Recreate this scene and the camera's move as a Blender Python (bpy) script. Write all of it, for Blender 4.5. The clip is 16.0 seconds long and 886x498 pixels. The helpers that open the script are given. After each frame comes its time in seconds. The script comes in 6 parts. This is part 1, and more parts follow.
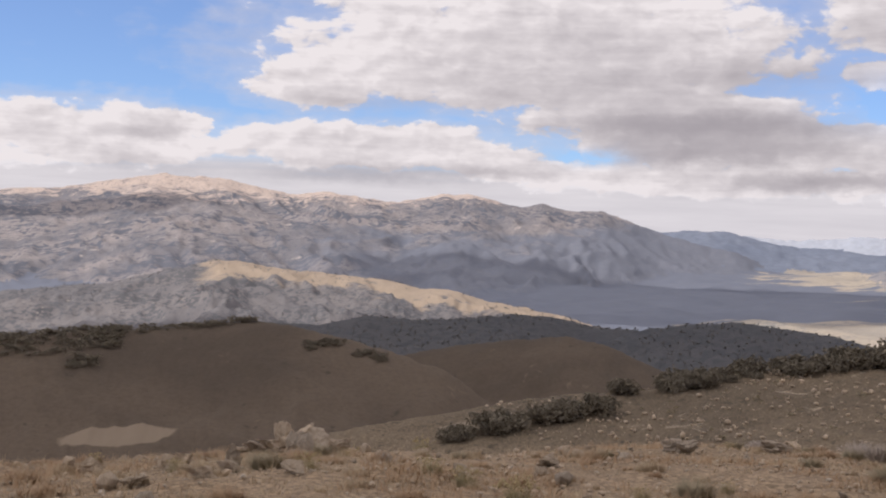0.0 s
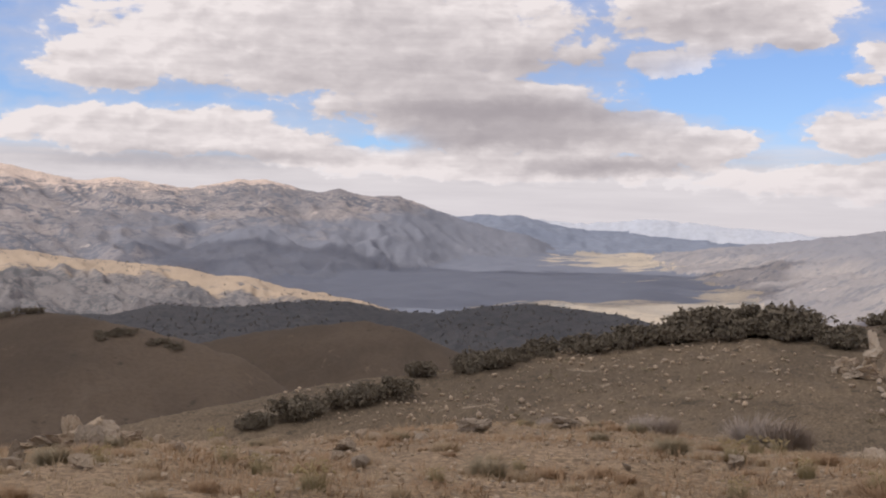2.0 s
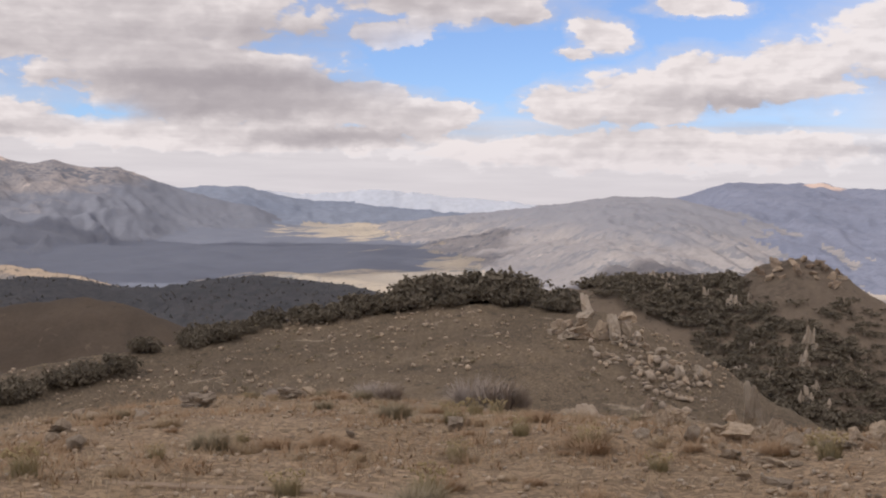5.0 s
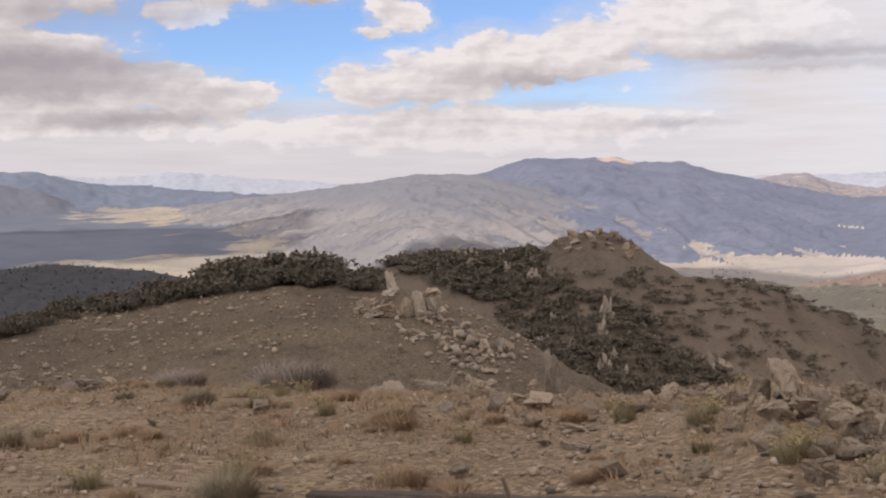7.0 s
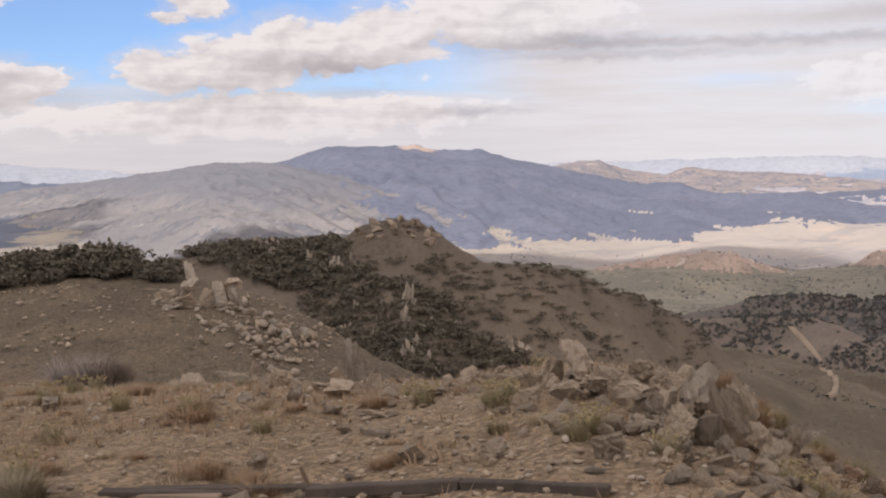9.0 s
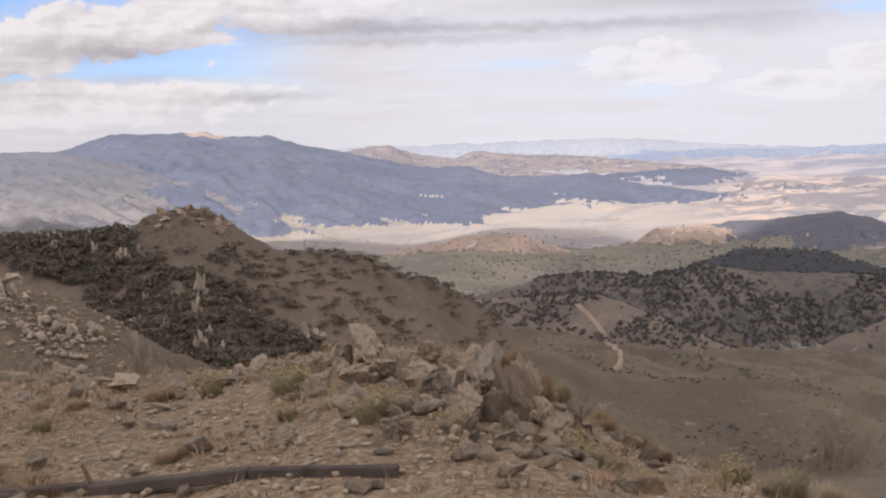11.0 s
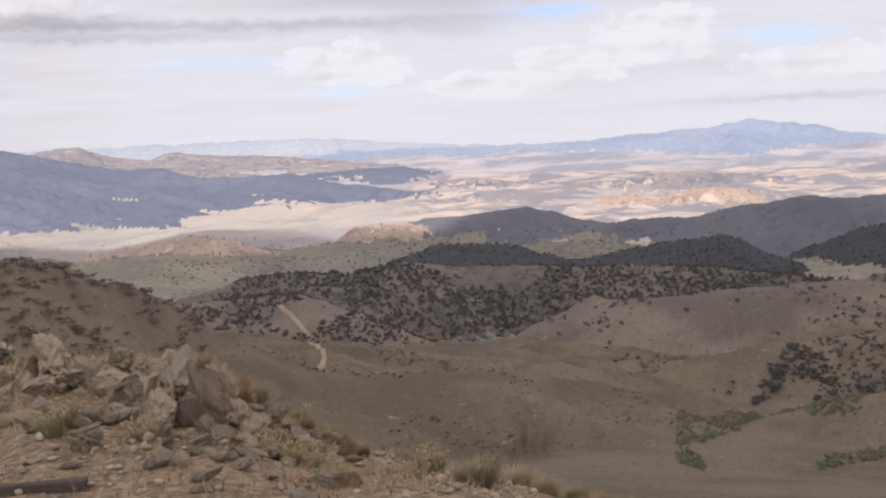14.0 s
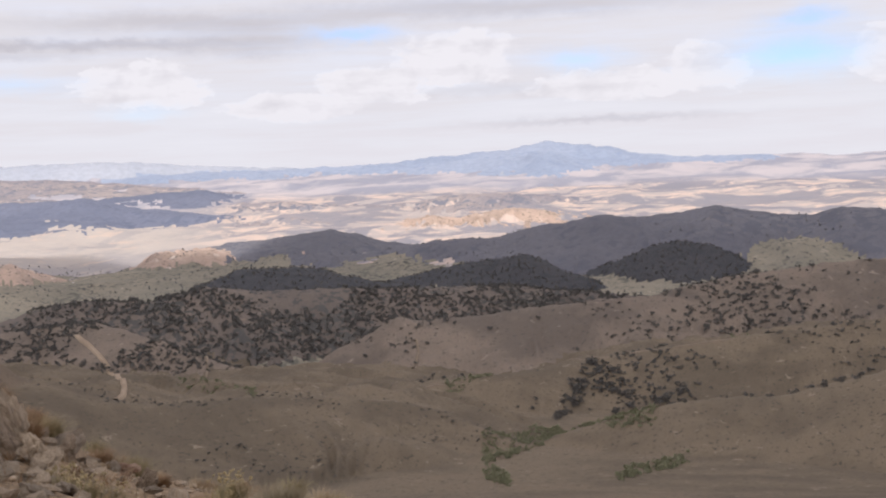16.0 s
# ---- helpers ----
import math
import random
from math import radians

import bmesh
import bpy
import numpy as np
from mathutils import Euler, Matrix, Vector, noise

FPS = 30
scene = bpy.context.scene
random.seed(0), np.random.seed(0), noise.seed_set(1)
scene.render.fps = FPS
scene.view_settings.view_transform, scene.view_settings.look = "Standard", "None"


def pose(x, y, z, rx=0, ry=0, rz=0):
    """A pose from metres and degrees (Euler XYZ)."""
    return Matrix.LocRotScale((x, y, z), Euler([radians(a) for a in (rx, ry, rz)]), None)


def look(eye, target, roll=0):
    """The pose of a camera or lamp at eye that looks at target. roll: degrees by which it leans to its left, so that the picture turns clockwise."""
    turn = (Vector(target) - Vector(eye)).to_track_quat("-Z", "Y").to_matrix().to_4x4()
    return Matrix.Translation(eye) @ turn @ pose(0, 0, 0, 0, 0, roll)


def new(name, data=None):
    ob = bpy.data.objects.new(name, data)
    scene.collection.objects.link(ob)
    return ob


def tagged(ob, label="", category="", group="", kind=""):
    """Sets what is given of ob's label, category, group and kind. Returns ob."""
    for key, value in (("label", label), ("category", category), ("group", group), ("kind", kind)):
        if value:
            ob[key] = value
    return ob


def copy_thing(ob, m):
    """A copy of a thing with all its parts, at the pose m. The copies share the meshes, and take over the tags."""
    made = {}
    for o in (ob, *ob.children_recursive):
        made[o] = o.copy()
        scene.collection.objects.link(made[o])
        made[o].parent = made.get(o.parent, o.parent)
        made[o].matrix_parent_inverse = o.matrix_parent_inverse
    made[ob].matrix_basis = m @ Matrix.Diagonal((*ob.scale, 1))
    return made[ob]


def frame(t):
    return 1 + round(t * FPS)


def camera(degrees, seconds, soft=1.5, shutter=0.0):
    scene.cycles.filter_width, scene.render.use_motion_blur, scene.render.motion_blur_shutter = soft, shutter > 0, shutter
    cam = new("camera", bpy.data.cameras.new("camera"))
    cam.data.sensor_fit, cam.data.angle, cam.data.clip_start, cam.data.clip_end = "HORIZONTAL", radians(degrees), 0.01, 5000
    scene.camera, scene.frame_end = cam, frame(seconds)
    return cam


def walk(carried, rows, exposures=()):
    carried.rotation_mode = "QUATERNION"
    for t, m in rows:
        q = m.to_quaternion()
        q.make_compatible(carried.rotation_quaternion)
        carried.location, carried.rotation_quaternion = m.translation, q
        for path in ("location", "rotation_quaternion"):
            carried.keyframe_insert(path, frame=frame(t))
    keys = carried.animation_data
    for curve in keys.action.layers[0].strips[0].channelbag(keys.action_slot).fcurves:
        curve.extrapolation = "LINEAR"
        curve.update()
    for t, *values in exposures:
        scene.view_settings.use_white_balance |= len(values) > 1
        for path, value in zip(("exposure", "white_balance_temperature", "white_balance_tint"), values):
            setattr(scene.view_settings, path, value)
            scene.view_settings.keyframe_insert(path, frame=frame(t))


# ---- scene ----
cam = camera(40.0, 16.0, soft=2.1)
STEP, EYE = 0.31, 1.65
ROWS = [
    (0.0, 0.000, 0.000, 0.000, 0.01, -0.60, -1.64),
    (0.5, 0.025, -0.006, -0.004, -2.41, -0.68, -1.53),
    (1.0, 0.050, -0.013, -0.007, -4.87, -0.83, -1.39),
    (1.5, 0.076, -0.019, -0.011, -7.19, -0.94, -1.27),
    (2.0, 0.100, -0.026, -0.014, -9.52, -1.08, -1.11),
    (2.5, 0.126, -0.033, -0.016, -11.75, -1.18, -0.99),
    (3.0, 0.152, -0.041, -0.018, -13.89, -1.36, -0.92),
    (3.5, 0.180, -0.050, -0.020, -16.00, -1.55, -0.86),
    (4.0, 0.209, -0.059, -0.021, -18.06, -1.74, -0.92),
    (6.5, 0.330, -0.102, -0.039, -29.24, -3.10, 0.46),
    (7.0, 0.355, -0.119, -0.043, -31.61, -3.25, 0.69),
    (7.5, 0.382, -0.136, -0.048, -33.98, -3.42, 0.68),
    (8.0, 0.410, -0.154, -0.053, -36.30, -3.64, 0.65),
    (8.5, 0.438, -0.169, -0.058, -38.56, -3.75, 0.80),
    (9.0, 0.467, -0.184, -0.062, -40.93, -3.94, 0.90),
    (11.5, 0.600, -0.351, -0.100, -53.21, -4.96, 1.77),
    (12.0, 0.611, -0.381, -0.105, -55.67, -5.04, 1.82),
    (12.5, 0.621, -0.411, -0.110, -58.04, -5.12, 1.82),
    (13.0, 0.629, -0.441, -0.116, -60.39, -5.17, 1.98),
    (13.5, 0.634, -0.470, -0.121, -62.62, -5.22, 2.16),
    (14.0, 0.638, -0.499, -0.126, -64.85, -5.26, 2.08),
    (14.5, 0.640, -0.527, -0.131, -67.02, -5.17, 2.18),
    (15.0, 0.641, -0.554, -0.136, -69.26, -4.95, 2.26),
    (15.5, 0.641, -0.580, -0.141, -71.67, -4.74, 2.38),
    (16.0, 0.641, -0.606, -0.145, -74.07, -4.55, 2.30),
]
walk(cam, [(t, pose(STEP * x, STEP * y, EYE + STEP * z, 90 + pitch, roll, yaw)) for t, x, y, z, yaw, pitch, roll in ROWS],
     exposures=[(0.0, 0.0, 6360, 10), (1.0, 0.0, 6510, 10), (9.0, 0.0, 6530, 10), (11.5, 0.05, 6310, 10), (16.0, 0.05, 6290, 10)])

# ---- light ----
SUN_AZ, SUN_EL = -105.0, 44.0


def bearing(az, el=0.0):
    """A unit direction from a compass bearing (0 is +y, clockwise) and a height angle, in degrees."""
    a, e = radians(az), radians(el)
    return Vector((math.sin(a) * math.cos(e), math.cos(a) * math.cos(e), math.sin(e)))


sun = new("sun", bpy.data.lights.new("sun", "SUN"))
sun.data.energy, sun.data.angle, sun.data.color = 3.0, radians(0.6), (1.0, 0.93, 0.85)
sun.matrix_world = look(bearing(SUN_AZ, SUN_EL) * 100, (0, 0, 0))


class Nodes:
    """A short way to write node trees."""

    def __init__(self, tree):
        self.tree = tree
        tree.nodes.clear()

    def add(self, kind, ins=(), **props):
        n = self.tree.nodes.new(kind)
        for k, v in props.items():
            setattr(n, k, v)
        for k, v in dict(ins).items():
            if hasattr(v, "is_output"):
                self.tree.links.new(v, n.inputs[k])
            else:
                n.inputs[k].default_value = v
        return n

    def math(self, op, a, b=0.0, c=0.0, clamp=False):
        return self.add("ShaderNodeMath", {0: a, 1: b, 2: c}, operation=op, use_clamp=clamp).outputs[0]

    def mix(self, f, a, b, blend="MIX"):
        n = self.add("ShaderNodeMix", {0: f, 6: a, 7: b}, data_type="RGBA", blend_type=blend)
        return n.outputs[2]

    def noise(self, vec, scale, detail=4.0, rough=0.55, dist=0.0):
        return self.add("ShaderNodeTexNoise", {"Vector": vec, "Scale": scale, "Detail": detail, "Roughness": rough, "Distortion": dist}).outputs[0]

    def step(self, v, lo, hi):
        return self.add("ShaderNodeMapRange", {0: v, 1: lo, 2: hi, 3: 0.0, 4: 1.0}, interpolation_type="SMOOTHSTEP").outputs[0]

    def vec(self, x, y, z):
        return self.add("ShaderNodeCombineXYZ", {0: x, 1: y, 2: z}).outputs[0]

    def vmath(self, op, a, b):
        return self.add("ShaderNodeVectorMath", {0: a, 1: b}, operation=op).outputs[0]


def rgb(r, g, b):
    return (r, g, b, 1.0)


# Heaped clouds: bearing, height, half width, reach above and below.
BANKS = [
    (4.6, 7.90, 14.29, 5.87, 2.42), (-6.2, 6.86, 3.83, 1.58, 1.28), (-1.3, 9.01, 3.83, 1.53, 2.81), (22.3, 9.93, 6.63, 5.10, 1.91), (-16.4, 3.94, 6.63, 1.91, 1.53), (-12.6, 4.89, 2.42, 0.71, 1.02), (-4.0, 4.3, 8.2, 1.2, 1.6), (4.2, 3.2, 4.5, 0.7, 0.8),
    (1.2, 3.83, 4.59, 0.82, 1.02), (17.5, 4.82, 4.34, 0.97, 2.04), (10.7, 5.01, 7.65, 1.02, 2.30), (21.2, 4.15, 3.32, 0.64, 1.28), (13.1, 2.95, 12.76, 0.77, 1.02), (28.4, 4.60, 2.42, 1.17, 1.28), (31.6, 4.83, 3.83, 1.58, 1.53),
    (35.2, 5.56, 3.83, 1.58, 1.53), (38.3, 6.01, 3.57, 1.53, 2.04), (44.4, 6.57, 6.12, 3.06, 1.53), (29.6, 7.49, 1.58, 1.15, 0.82), (28.5, 6.88, 1.02, 0.46, 0.36), (16.7, 4.58, 2.55, 1.15, 1.53), (21.3, 3.84, 2.55, 0.82, 1.28),
    (20.0, 7.68, 2.55, 1.02, 0.66), (33.9, 8.71, 2.30, 0.77, 0.36), (25.5, 8.74, 2.30, 0.77, 0.61), (32.3, 2.60, 12.76, 0.89, 1.53), (10.5, 5.9, 8.5, 1.4, 1.4), (14.0, 4.3, 6.0, 1.4, 1.0),
    (75.0, 4.2, 3.6, 1.7, 1.4), (86.2, 3.4, 2.2, 1.3, 1.4), (71.0, 3.4, 3.5, 0.9, 1.2), (82.0, 2.9, 4.0, 0.8, 1.0), (95.0, 3.6, 3.0, 1.6, 1.4), (60.5, 3.4, 3.2, 1.3, 1.0), (67.0, 2.4, 4.0, 0.7, 0.8)]
# Their grey undersides: bearing, height, half width, half height, depth.
BASES = [
    (6.5, 6.90, 8.16, 1.15, 0.50), (11.8, 5.29, 6.63, 0.51, 1.00), (15.6, 7.51, 3.06, 0.77, 0.50), (-3.3, 6.03, 3.57, 0.51, 0.55), (12.6, 4.26, 5.61, 0.64, 0.75), (-4.0, 2.93, 4.85, 0.46, 0.85), (-13.8, 4.45, 1.53, 0.38, 0.50),
    (-14.2, 3.00, 3.06, 0.38, 0.45), (7.7, 9.26, 6.38, 1.02, 0.30), (21.3, 9.22, 5.61, 1.02, 0.60), (17.8, 2.89, 4.08, 0.36, 0.60), (2.6, 3.07, 3.06, 0.26, 0.40), (22.9, 3.45, 1.53, 0.26, 0.35), (13.0, 5.49, 5.36, 0.61, 0.80),
    (11.7, 4.07, 5.10, 0.61, 0.60), (17.4, 2.92, 3.06, 0.41, 0.60), (36.0, 4.51, 3.06, 0.36, 0.80), (30.5, 3.67, 3.32, 0.51, 0.55), (37.1, 3.58, 2.04, 0.26, 0.50), (41.4, 5.67, 1.02, 0.64, 0.35), (46.3, 5.50, 3.32, 0.41, 0.65),
    (28.8, 6.68, 1.28, 0.31, 0.45), (25.5, 8.28, 1.53, 0.26, 0.70), (42.4, 2.58, 1.53, 0.20, 0.35), (13.8, 7.55, 5.61, 0.77, 0.35), (47.5, 5.61, 3.06, 0.31, 0.65), (49.8, 4.91, 6.38, 0.18, 0.55), (53.8, 5.42, 8.93, 0.20, 0.55),
    (60.3, 5.33, 6.38, 0.26, 0.45), (42.0, 2.51, 3.32, 0.20, 0.40), (42.1, 5.57, 0.77, 0.38, 0.30), (35.4, 4.51, 3.06, 0.31, 0.50), (65.4, 5.84, 3.06, 0.51, 0.35), (80.5, 1.24, 4.59, 0.15, 0.40), (61.4, 6.33, 6.38, 0.41, 0.45),
    (76.1, 6.64, 8.93, 0.51, 0.55), (65.5, 5.00, 3.06, 0.31, 0.30), (82.4, 1.17, 3.83, 0.13, 0.40), (77.2, 2.75, 5.10, 0.26, 0.20)]
# Clear gaps in the cloud: bearing, height, half width, half height, depth.
GAPS = [
    (6.9, 3.86, 1.3, 0.36, 0.95), (21.6, 6.60, 3.32, 1.15, 0.50), (54.6, 3.65, 2.4, 0.36, 0.34), (69.9, 5.60, 1.8, 0.32, 0.75), (80.5, 4.05, 1.8, 0.42, 0.55),
    (60.4, 2.37, 1.53, 0.26, 0.30), (90.3, 3.83, 2.6, 0.85, 0.90), (90.8, 5.34, 1.5, 0.36, 0.70)]


def build_sky():
    w = bpy.data.worlds.new("sky")
    scene.world = w
    w.use_nodes = True
    N = Nodes(w.node_tree)
    co = N.add("ShaderNodeTexCoord").outputs["Generated"]
    x, y, z = N.add("ShaderNodeSeparateXYZ", {0: co}).outputs
    az = N.math("MULTIPLY", N.math("ARCTAN2", x, y), 57.2958)
    el = N.math("MULTIPLY", N.math("ARCSINE", z), 57.2958)
    # clouds flatten towards the horizon
    p = N.vec(N.math("MULTIPLY", az, 0.55), el, 0.0)
    bend = N.add("ShaderNodeTexNoise", {"Vector": p, "Scale": 0.75, "Detail": 5.0, "Roughness": 0.6}).outputs["Color"]
    fine = N.add("ShaderNodeTexNoise", {"Vector": p, "Scale": 3.0, "Detail": 4.0, "Roughness": 0.6}).outputs["Color"]
    half = (0.5, 0.5, 0.5)
    shift = N.vmath("ADD", N.vmath("MULTIPLY", N.vmath("SUBTRACT", bend, half), (2.0, 0.9, 0.0)), N.vmath("MULTIPLY", N.vmath("SUBTRACT", fine, half), (0.7, 0.4, 0.0)))
    moved = N.vmath("ADD", N.vec(az, el, 0.0), shift)
    ax, ey, _ = N.add("ShaderNodeSeparateXYZ", {0: moved}).outputs

    def billow(q, detail):
        heads = N.add("ShaderNodeTexVoronoi", {"Vector": q, "Scale": 1.15, "Detail": 2.5, "Roughness": 0.5}, feature="SMOOTH_F1").outputs["Distance"]
        return N.math("SUBTRACT", N.math("MULTIPLY", N.noise(q, 0.8, detail, 0.6), 1.2), N.math("MULTIPLY", heads, 0.5))

    warped = N.vmath("ADD", p, N.vmath("MULTIPLY", N.vmath("SUBTRACT", bend, half), (0.9, 0.7, 0.0)))
    puff = N.math("SUBTRACT", billow(warped, 6.0), 0.36)
    lit = N.math("SUBTRACT", billow(warped, 3.2), billow(N.vmath("ADD", warped, (-0.2, 0.34, 0.0)), 3.2))
    streak = N.math("SUBTRACT", N.noise(N.vmath("MULTIPLY", p, (0.22, 1.5, 1.0)), 1.0, 6.0, 0.6), 0.5)

    # heaped clouds
    heap = -1.0
    for a, e, wa, up, down in BANKS:
        u = N.math("DIVIDE", N.math("SUBTRACT", ax, a), wa)
        v = N.math("SUBTRACT", ey, e)
        v = N.math("MAXIMUM", N.math("DIVIDE", v, up), N.math("DIVIDE", v, -down))
        f = N.math("SUBTRACT", 1.0, N.math("MULTIPLY_ADD", u, u, N.math("MULTIPLY", v, v)))
        heap = N.add("ShaderNodeMath", {0: heap, 1: f, 2: 0.25}, operation="SMOOTH_MAX").outputs[0]
    thick = N.math("MULTIPLY_ADD", puff, 1.25, heap)
    body = N.step(thick, -0.14, 0.24)
    # thin cloud: pale towards the horizon and all over the sunny side
    low = N.math("MULTIPLY", N.step(N.math("MULTIPLY_ADD", streak, 2.0, el), 4.6, 2.6), 0.94)
    veil = N.math("MULTIPLY", N.step(az, 37.0, 47.0), N.math("MULTIPLY_ADD", streak, 0.5, 0.96))
    wisp = N.math("MULTIPLY", N.step(N.math("MULTIPLY_ADD", puff, 1.2, N.math("ADD", heap, streak)), -1.0, 0.25), 0.40)
    alpha = N.math("MAXIMUM", N.math("MAXIMUM", N.math("MAXIMUM", veil, low), wisp), body, clamp=True)

    def soft_spot(a, e, wa, we, k):
        u = N.math("DIVIDE", N.math("SUBTRACT", ax, a), wa)
        v = N.math("DIVIDE", N.math("SUBTRACT", ey, e), we)
        return N.math("MULTIPLY", N.math("EXPONENT", N.math("MULTIPLY", N.math("MULTIPLY_ADD", u, u, N.math("MULTIPLY", v, v)), -0.9)), k)

    for gap in GAPS:
        alpha = N.math("SUBTRACT", alpha, soft_spot(*gap))
    alpha = N.math("MAXIMUM", alpha, 0.0, clamp=True)
    grey = N.math("MULTIPLY", streak, N.math("MULTIPLY_ADD", N.step(az, 34.0, 56.0), -0.4, 0.9))
    for base in BASES:
        grey = N.math("ADD", grey, soft_spot(*base))
    sunny = N.step(az, 34.0, 56.0)
    # dense middles shade themselves, rims stay bright, and every head has a lit and a shaded side
    deep = N.math("MULTIPLY", N.step(thick, 0.25, 1.0), N.math("MULTIPLY_ADD", sunny, -0.2, 0.26))
    crisp = N.math("MULTIPLY", N.math("MULTIPLY_ADD", sunny, -0.35, 0.95), body)
    grey = N.math("SUBTRACT", N.math("ADD", grey, deep), N.math("MULTIPLY", lit, crisp))
    grey = N.math("ADD", grey, N.math("MULTIPLY", N.math("SUBTRACT", 1.0, body), N.math("MULTIPLY_ADD", sunny, -0.08, 0.26)))
    white = N.mix(sunny, rgb(0.86, 0.79, 0.79), rgb(0.865, 0.825, 0.85))
    dark = N.mix(sunny, rgb(0.335, 0.30, 0.325), rgb(0.44, 0.41, 0.45))
    # a soft limit: the darkest bases keep their modelling
    grey = N.math("MAXIMUM", grey, 0.0)
    grey = N.math("SUBTRACT", 1.0, N.math("EXPONENT", N.math("MULTIPLY", grey, -1.1)))
    col = N.mix(grey, white, dark)
    col = N.mix(N.math("MULTIPLY", N.step(el, 3.2, 0.2), 0.45), col, N.mix(sunny, rgb(0.66, 0.61, 0.66), rgb(0.79, 0.755, 0.80)))
    # scattered cloud over the rest of the sky
    away = N.math("MAXIMUM", N.step(el, 12.0, 15.0), N.math("MAXIMUM", N.step(az, 98.0, 102.0), N.step(az, -26.0, -30.0)))
    field = N.noise(co, 3.2, 8.0, 0.56, 0.2)
    cover = N.math("MULTIPLY", N.step(field, 0.37, 0.50), away)
    col = N.mix(cover, col, N.mix(N.step(field, 0.5, 0.72), rgb(0.90, 0.83, 0.80), rgb(0.58, 0.52, 0.50)))
    alpha = N.math("MAXIMUM", N.math("MULTIPLY", alpha, N.math("SUBTRACT", 1.0, away)), cover)
    sky = N.add("ShaderNodeTexSky", sky_type="NISHITA", sun_disc=False, sun_elevation=radians(SUN_EL), sun_rotation=radians(SUN_AZ), altitude=2000.0, ozone_density=4.0)
    thin = N.mix(N.math("MULTIPLY_ADD", N.step(az, 30.0, 60.0), 0.22, 0.10), N.mix(1.0, sky.outputs[0], rgb(0.84, 0.95, 1.17), "MULTIPLY"), rgb(6.6, 6.7, 7.4))
    blue = N.add("ShaderNodeBackground", {0: thin, 1: 0.12})
    cloud = N.add("ShaderNodeBackground", {0: col, 1: 1.0})
    both = N.add("ShaderNodeMixShader", {0: alpha, 1: blue.outputs[0], 2: cloud.outputs[0]})
    N.add("ShaderNodeOutputWorld", {0: both.outputs[0]})


build_sky()

# ---- materials ----
def material(name):
    m = bpy.data.materials.new(name)
    m.use_nodes = True
    return m, Nodes(m.node_tree)


def finish(N, colour, rough=0.9, bump=None, height=0.1, spec=0.25, extra=()):
    ins = {"Base Color": colour, "Roughness": rough, "Specular IOR Level": spec}
    ins.update(dict(extra))
    if bump is not None:
        ins["Normal"] = N.add("ShaderNodeBump", {"Height": bump, "Distance": height, "Strength": 1.0}).outputs[0]
    b = N.add("ShaderNodeBsdfPrincipled", ins)
    N.add("ShaderNodeOutputMaterial", {0: b.outputs[0]})


def land(name, soil, soil2, plant=None, size=6.0, cover=0.0, patch=80.0, pale=None, pale_cover=0.0, relief=0.5, clump=0.0, grit=None, extra=None):
    """Open land: two soils in broad patches, with plants or bare spots of a given size in metres."""
    m, N = material(name)
    co = N.add("ShaderNodeTexCoord").outputs["Object"]
    broad = N.noise(co, 1.0 / patch, 6.0, 0.6, 0.4)
    fine = N.noise(co, 1.0 / (size * 0.35), 5.0, 0.65)
    col = N.mix(N.step(broad, 0.38, 0.62), rgb(*soil), rgb(*soil2))
    col = N.mix(N.math("MULTIPLY", N.step(fine, 0.35, 0.75), 0.35), col, rgb(*[c * 0.6 for c in soil2]))
    if pale:
        spots = N.noise(co, 1.0 / (size * 3.0), 6.0, 0.62, 0.6)
        col = N.mix(N.step(spots, 0.72 - pale_cover * 0.45, 0.80 - pale_cover * 0.45), col, rgb(*pale))
    if plant:
        v = N.noise(co, 1.0 / size, 3.0, 0.6)
        g = N.math("MULTIPLY_ADD", N.math("SUBTRACT", N.noise(co, 1.0 / (patch * 0.6), 4.0, 0.6), 0.5), clump, v)
        col = N.mix(N.step(g, 0.76 - cover * 0.5, 0.82 - cover * 0.5), col, rgb(*plant))
    if extra:
        col = extra(N, co, col)
    height = fine
    if grit:
        cells = N.add("ShaderNodeTexVoronoi", {"Vector": N.vmath("ADD", co, N.vec(N.math("MULTIPLY", fine, grit), N.math("MULTIPLY", broad, grit), 0.0)), "Scale": 1.0 / grit}).outputs["Color"]
        shade = N.add("ShaderNodeSeparateColor", {0: cells}).outputs[0]
        col = N.mix(1.0, col, N.mix(N.math("POWER", shade, 1.8), rgb(0.74, 0.73, 0.72), rgb(1.55, 1.52, 1.46)), "MULTIPLY")
        height = N.math("ADD", fine, N.math("MULTIPLY", shade, 0.25))
    finish(N, col, 0.95, height, relief, 0.1)
    return m


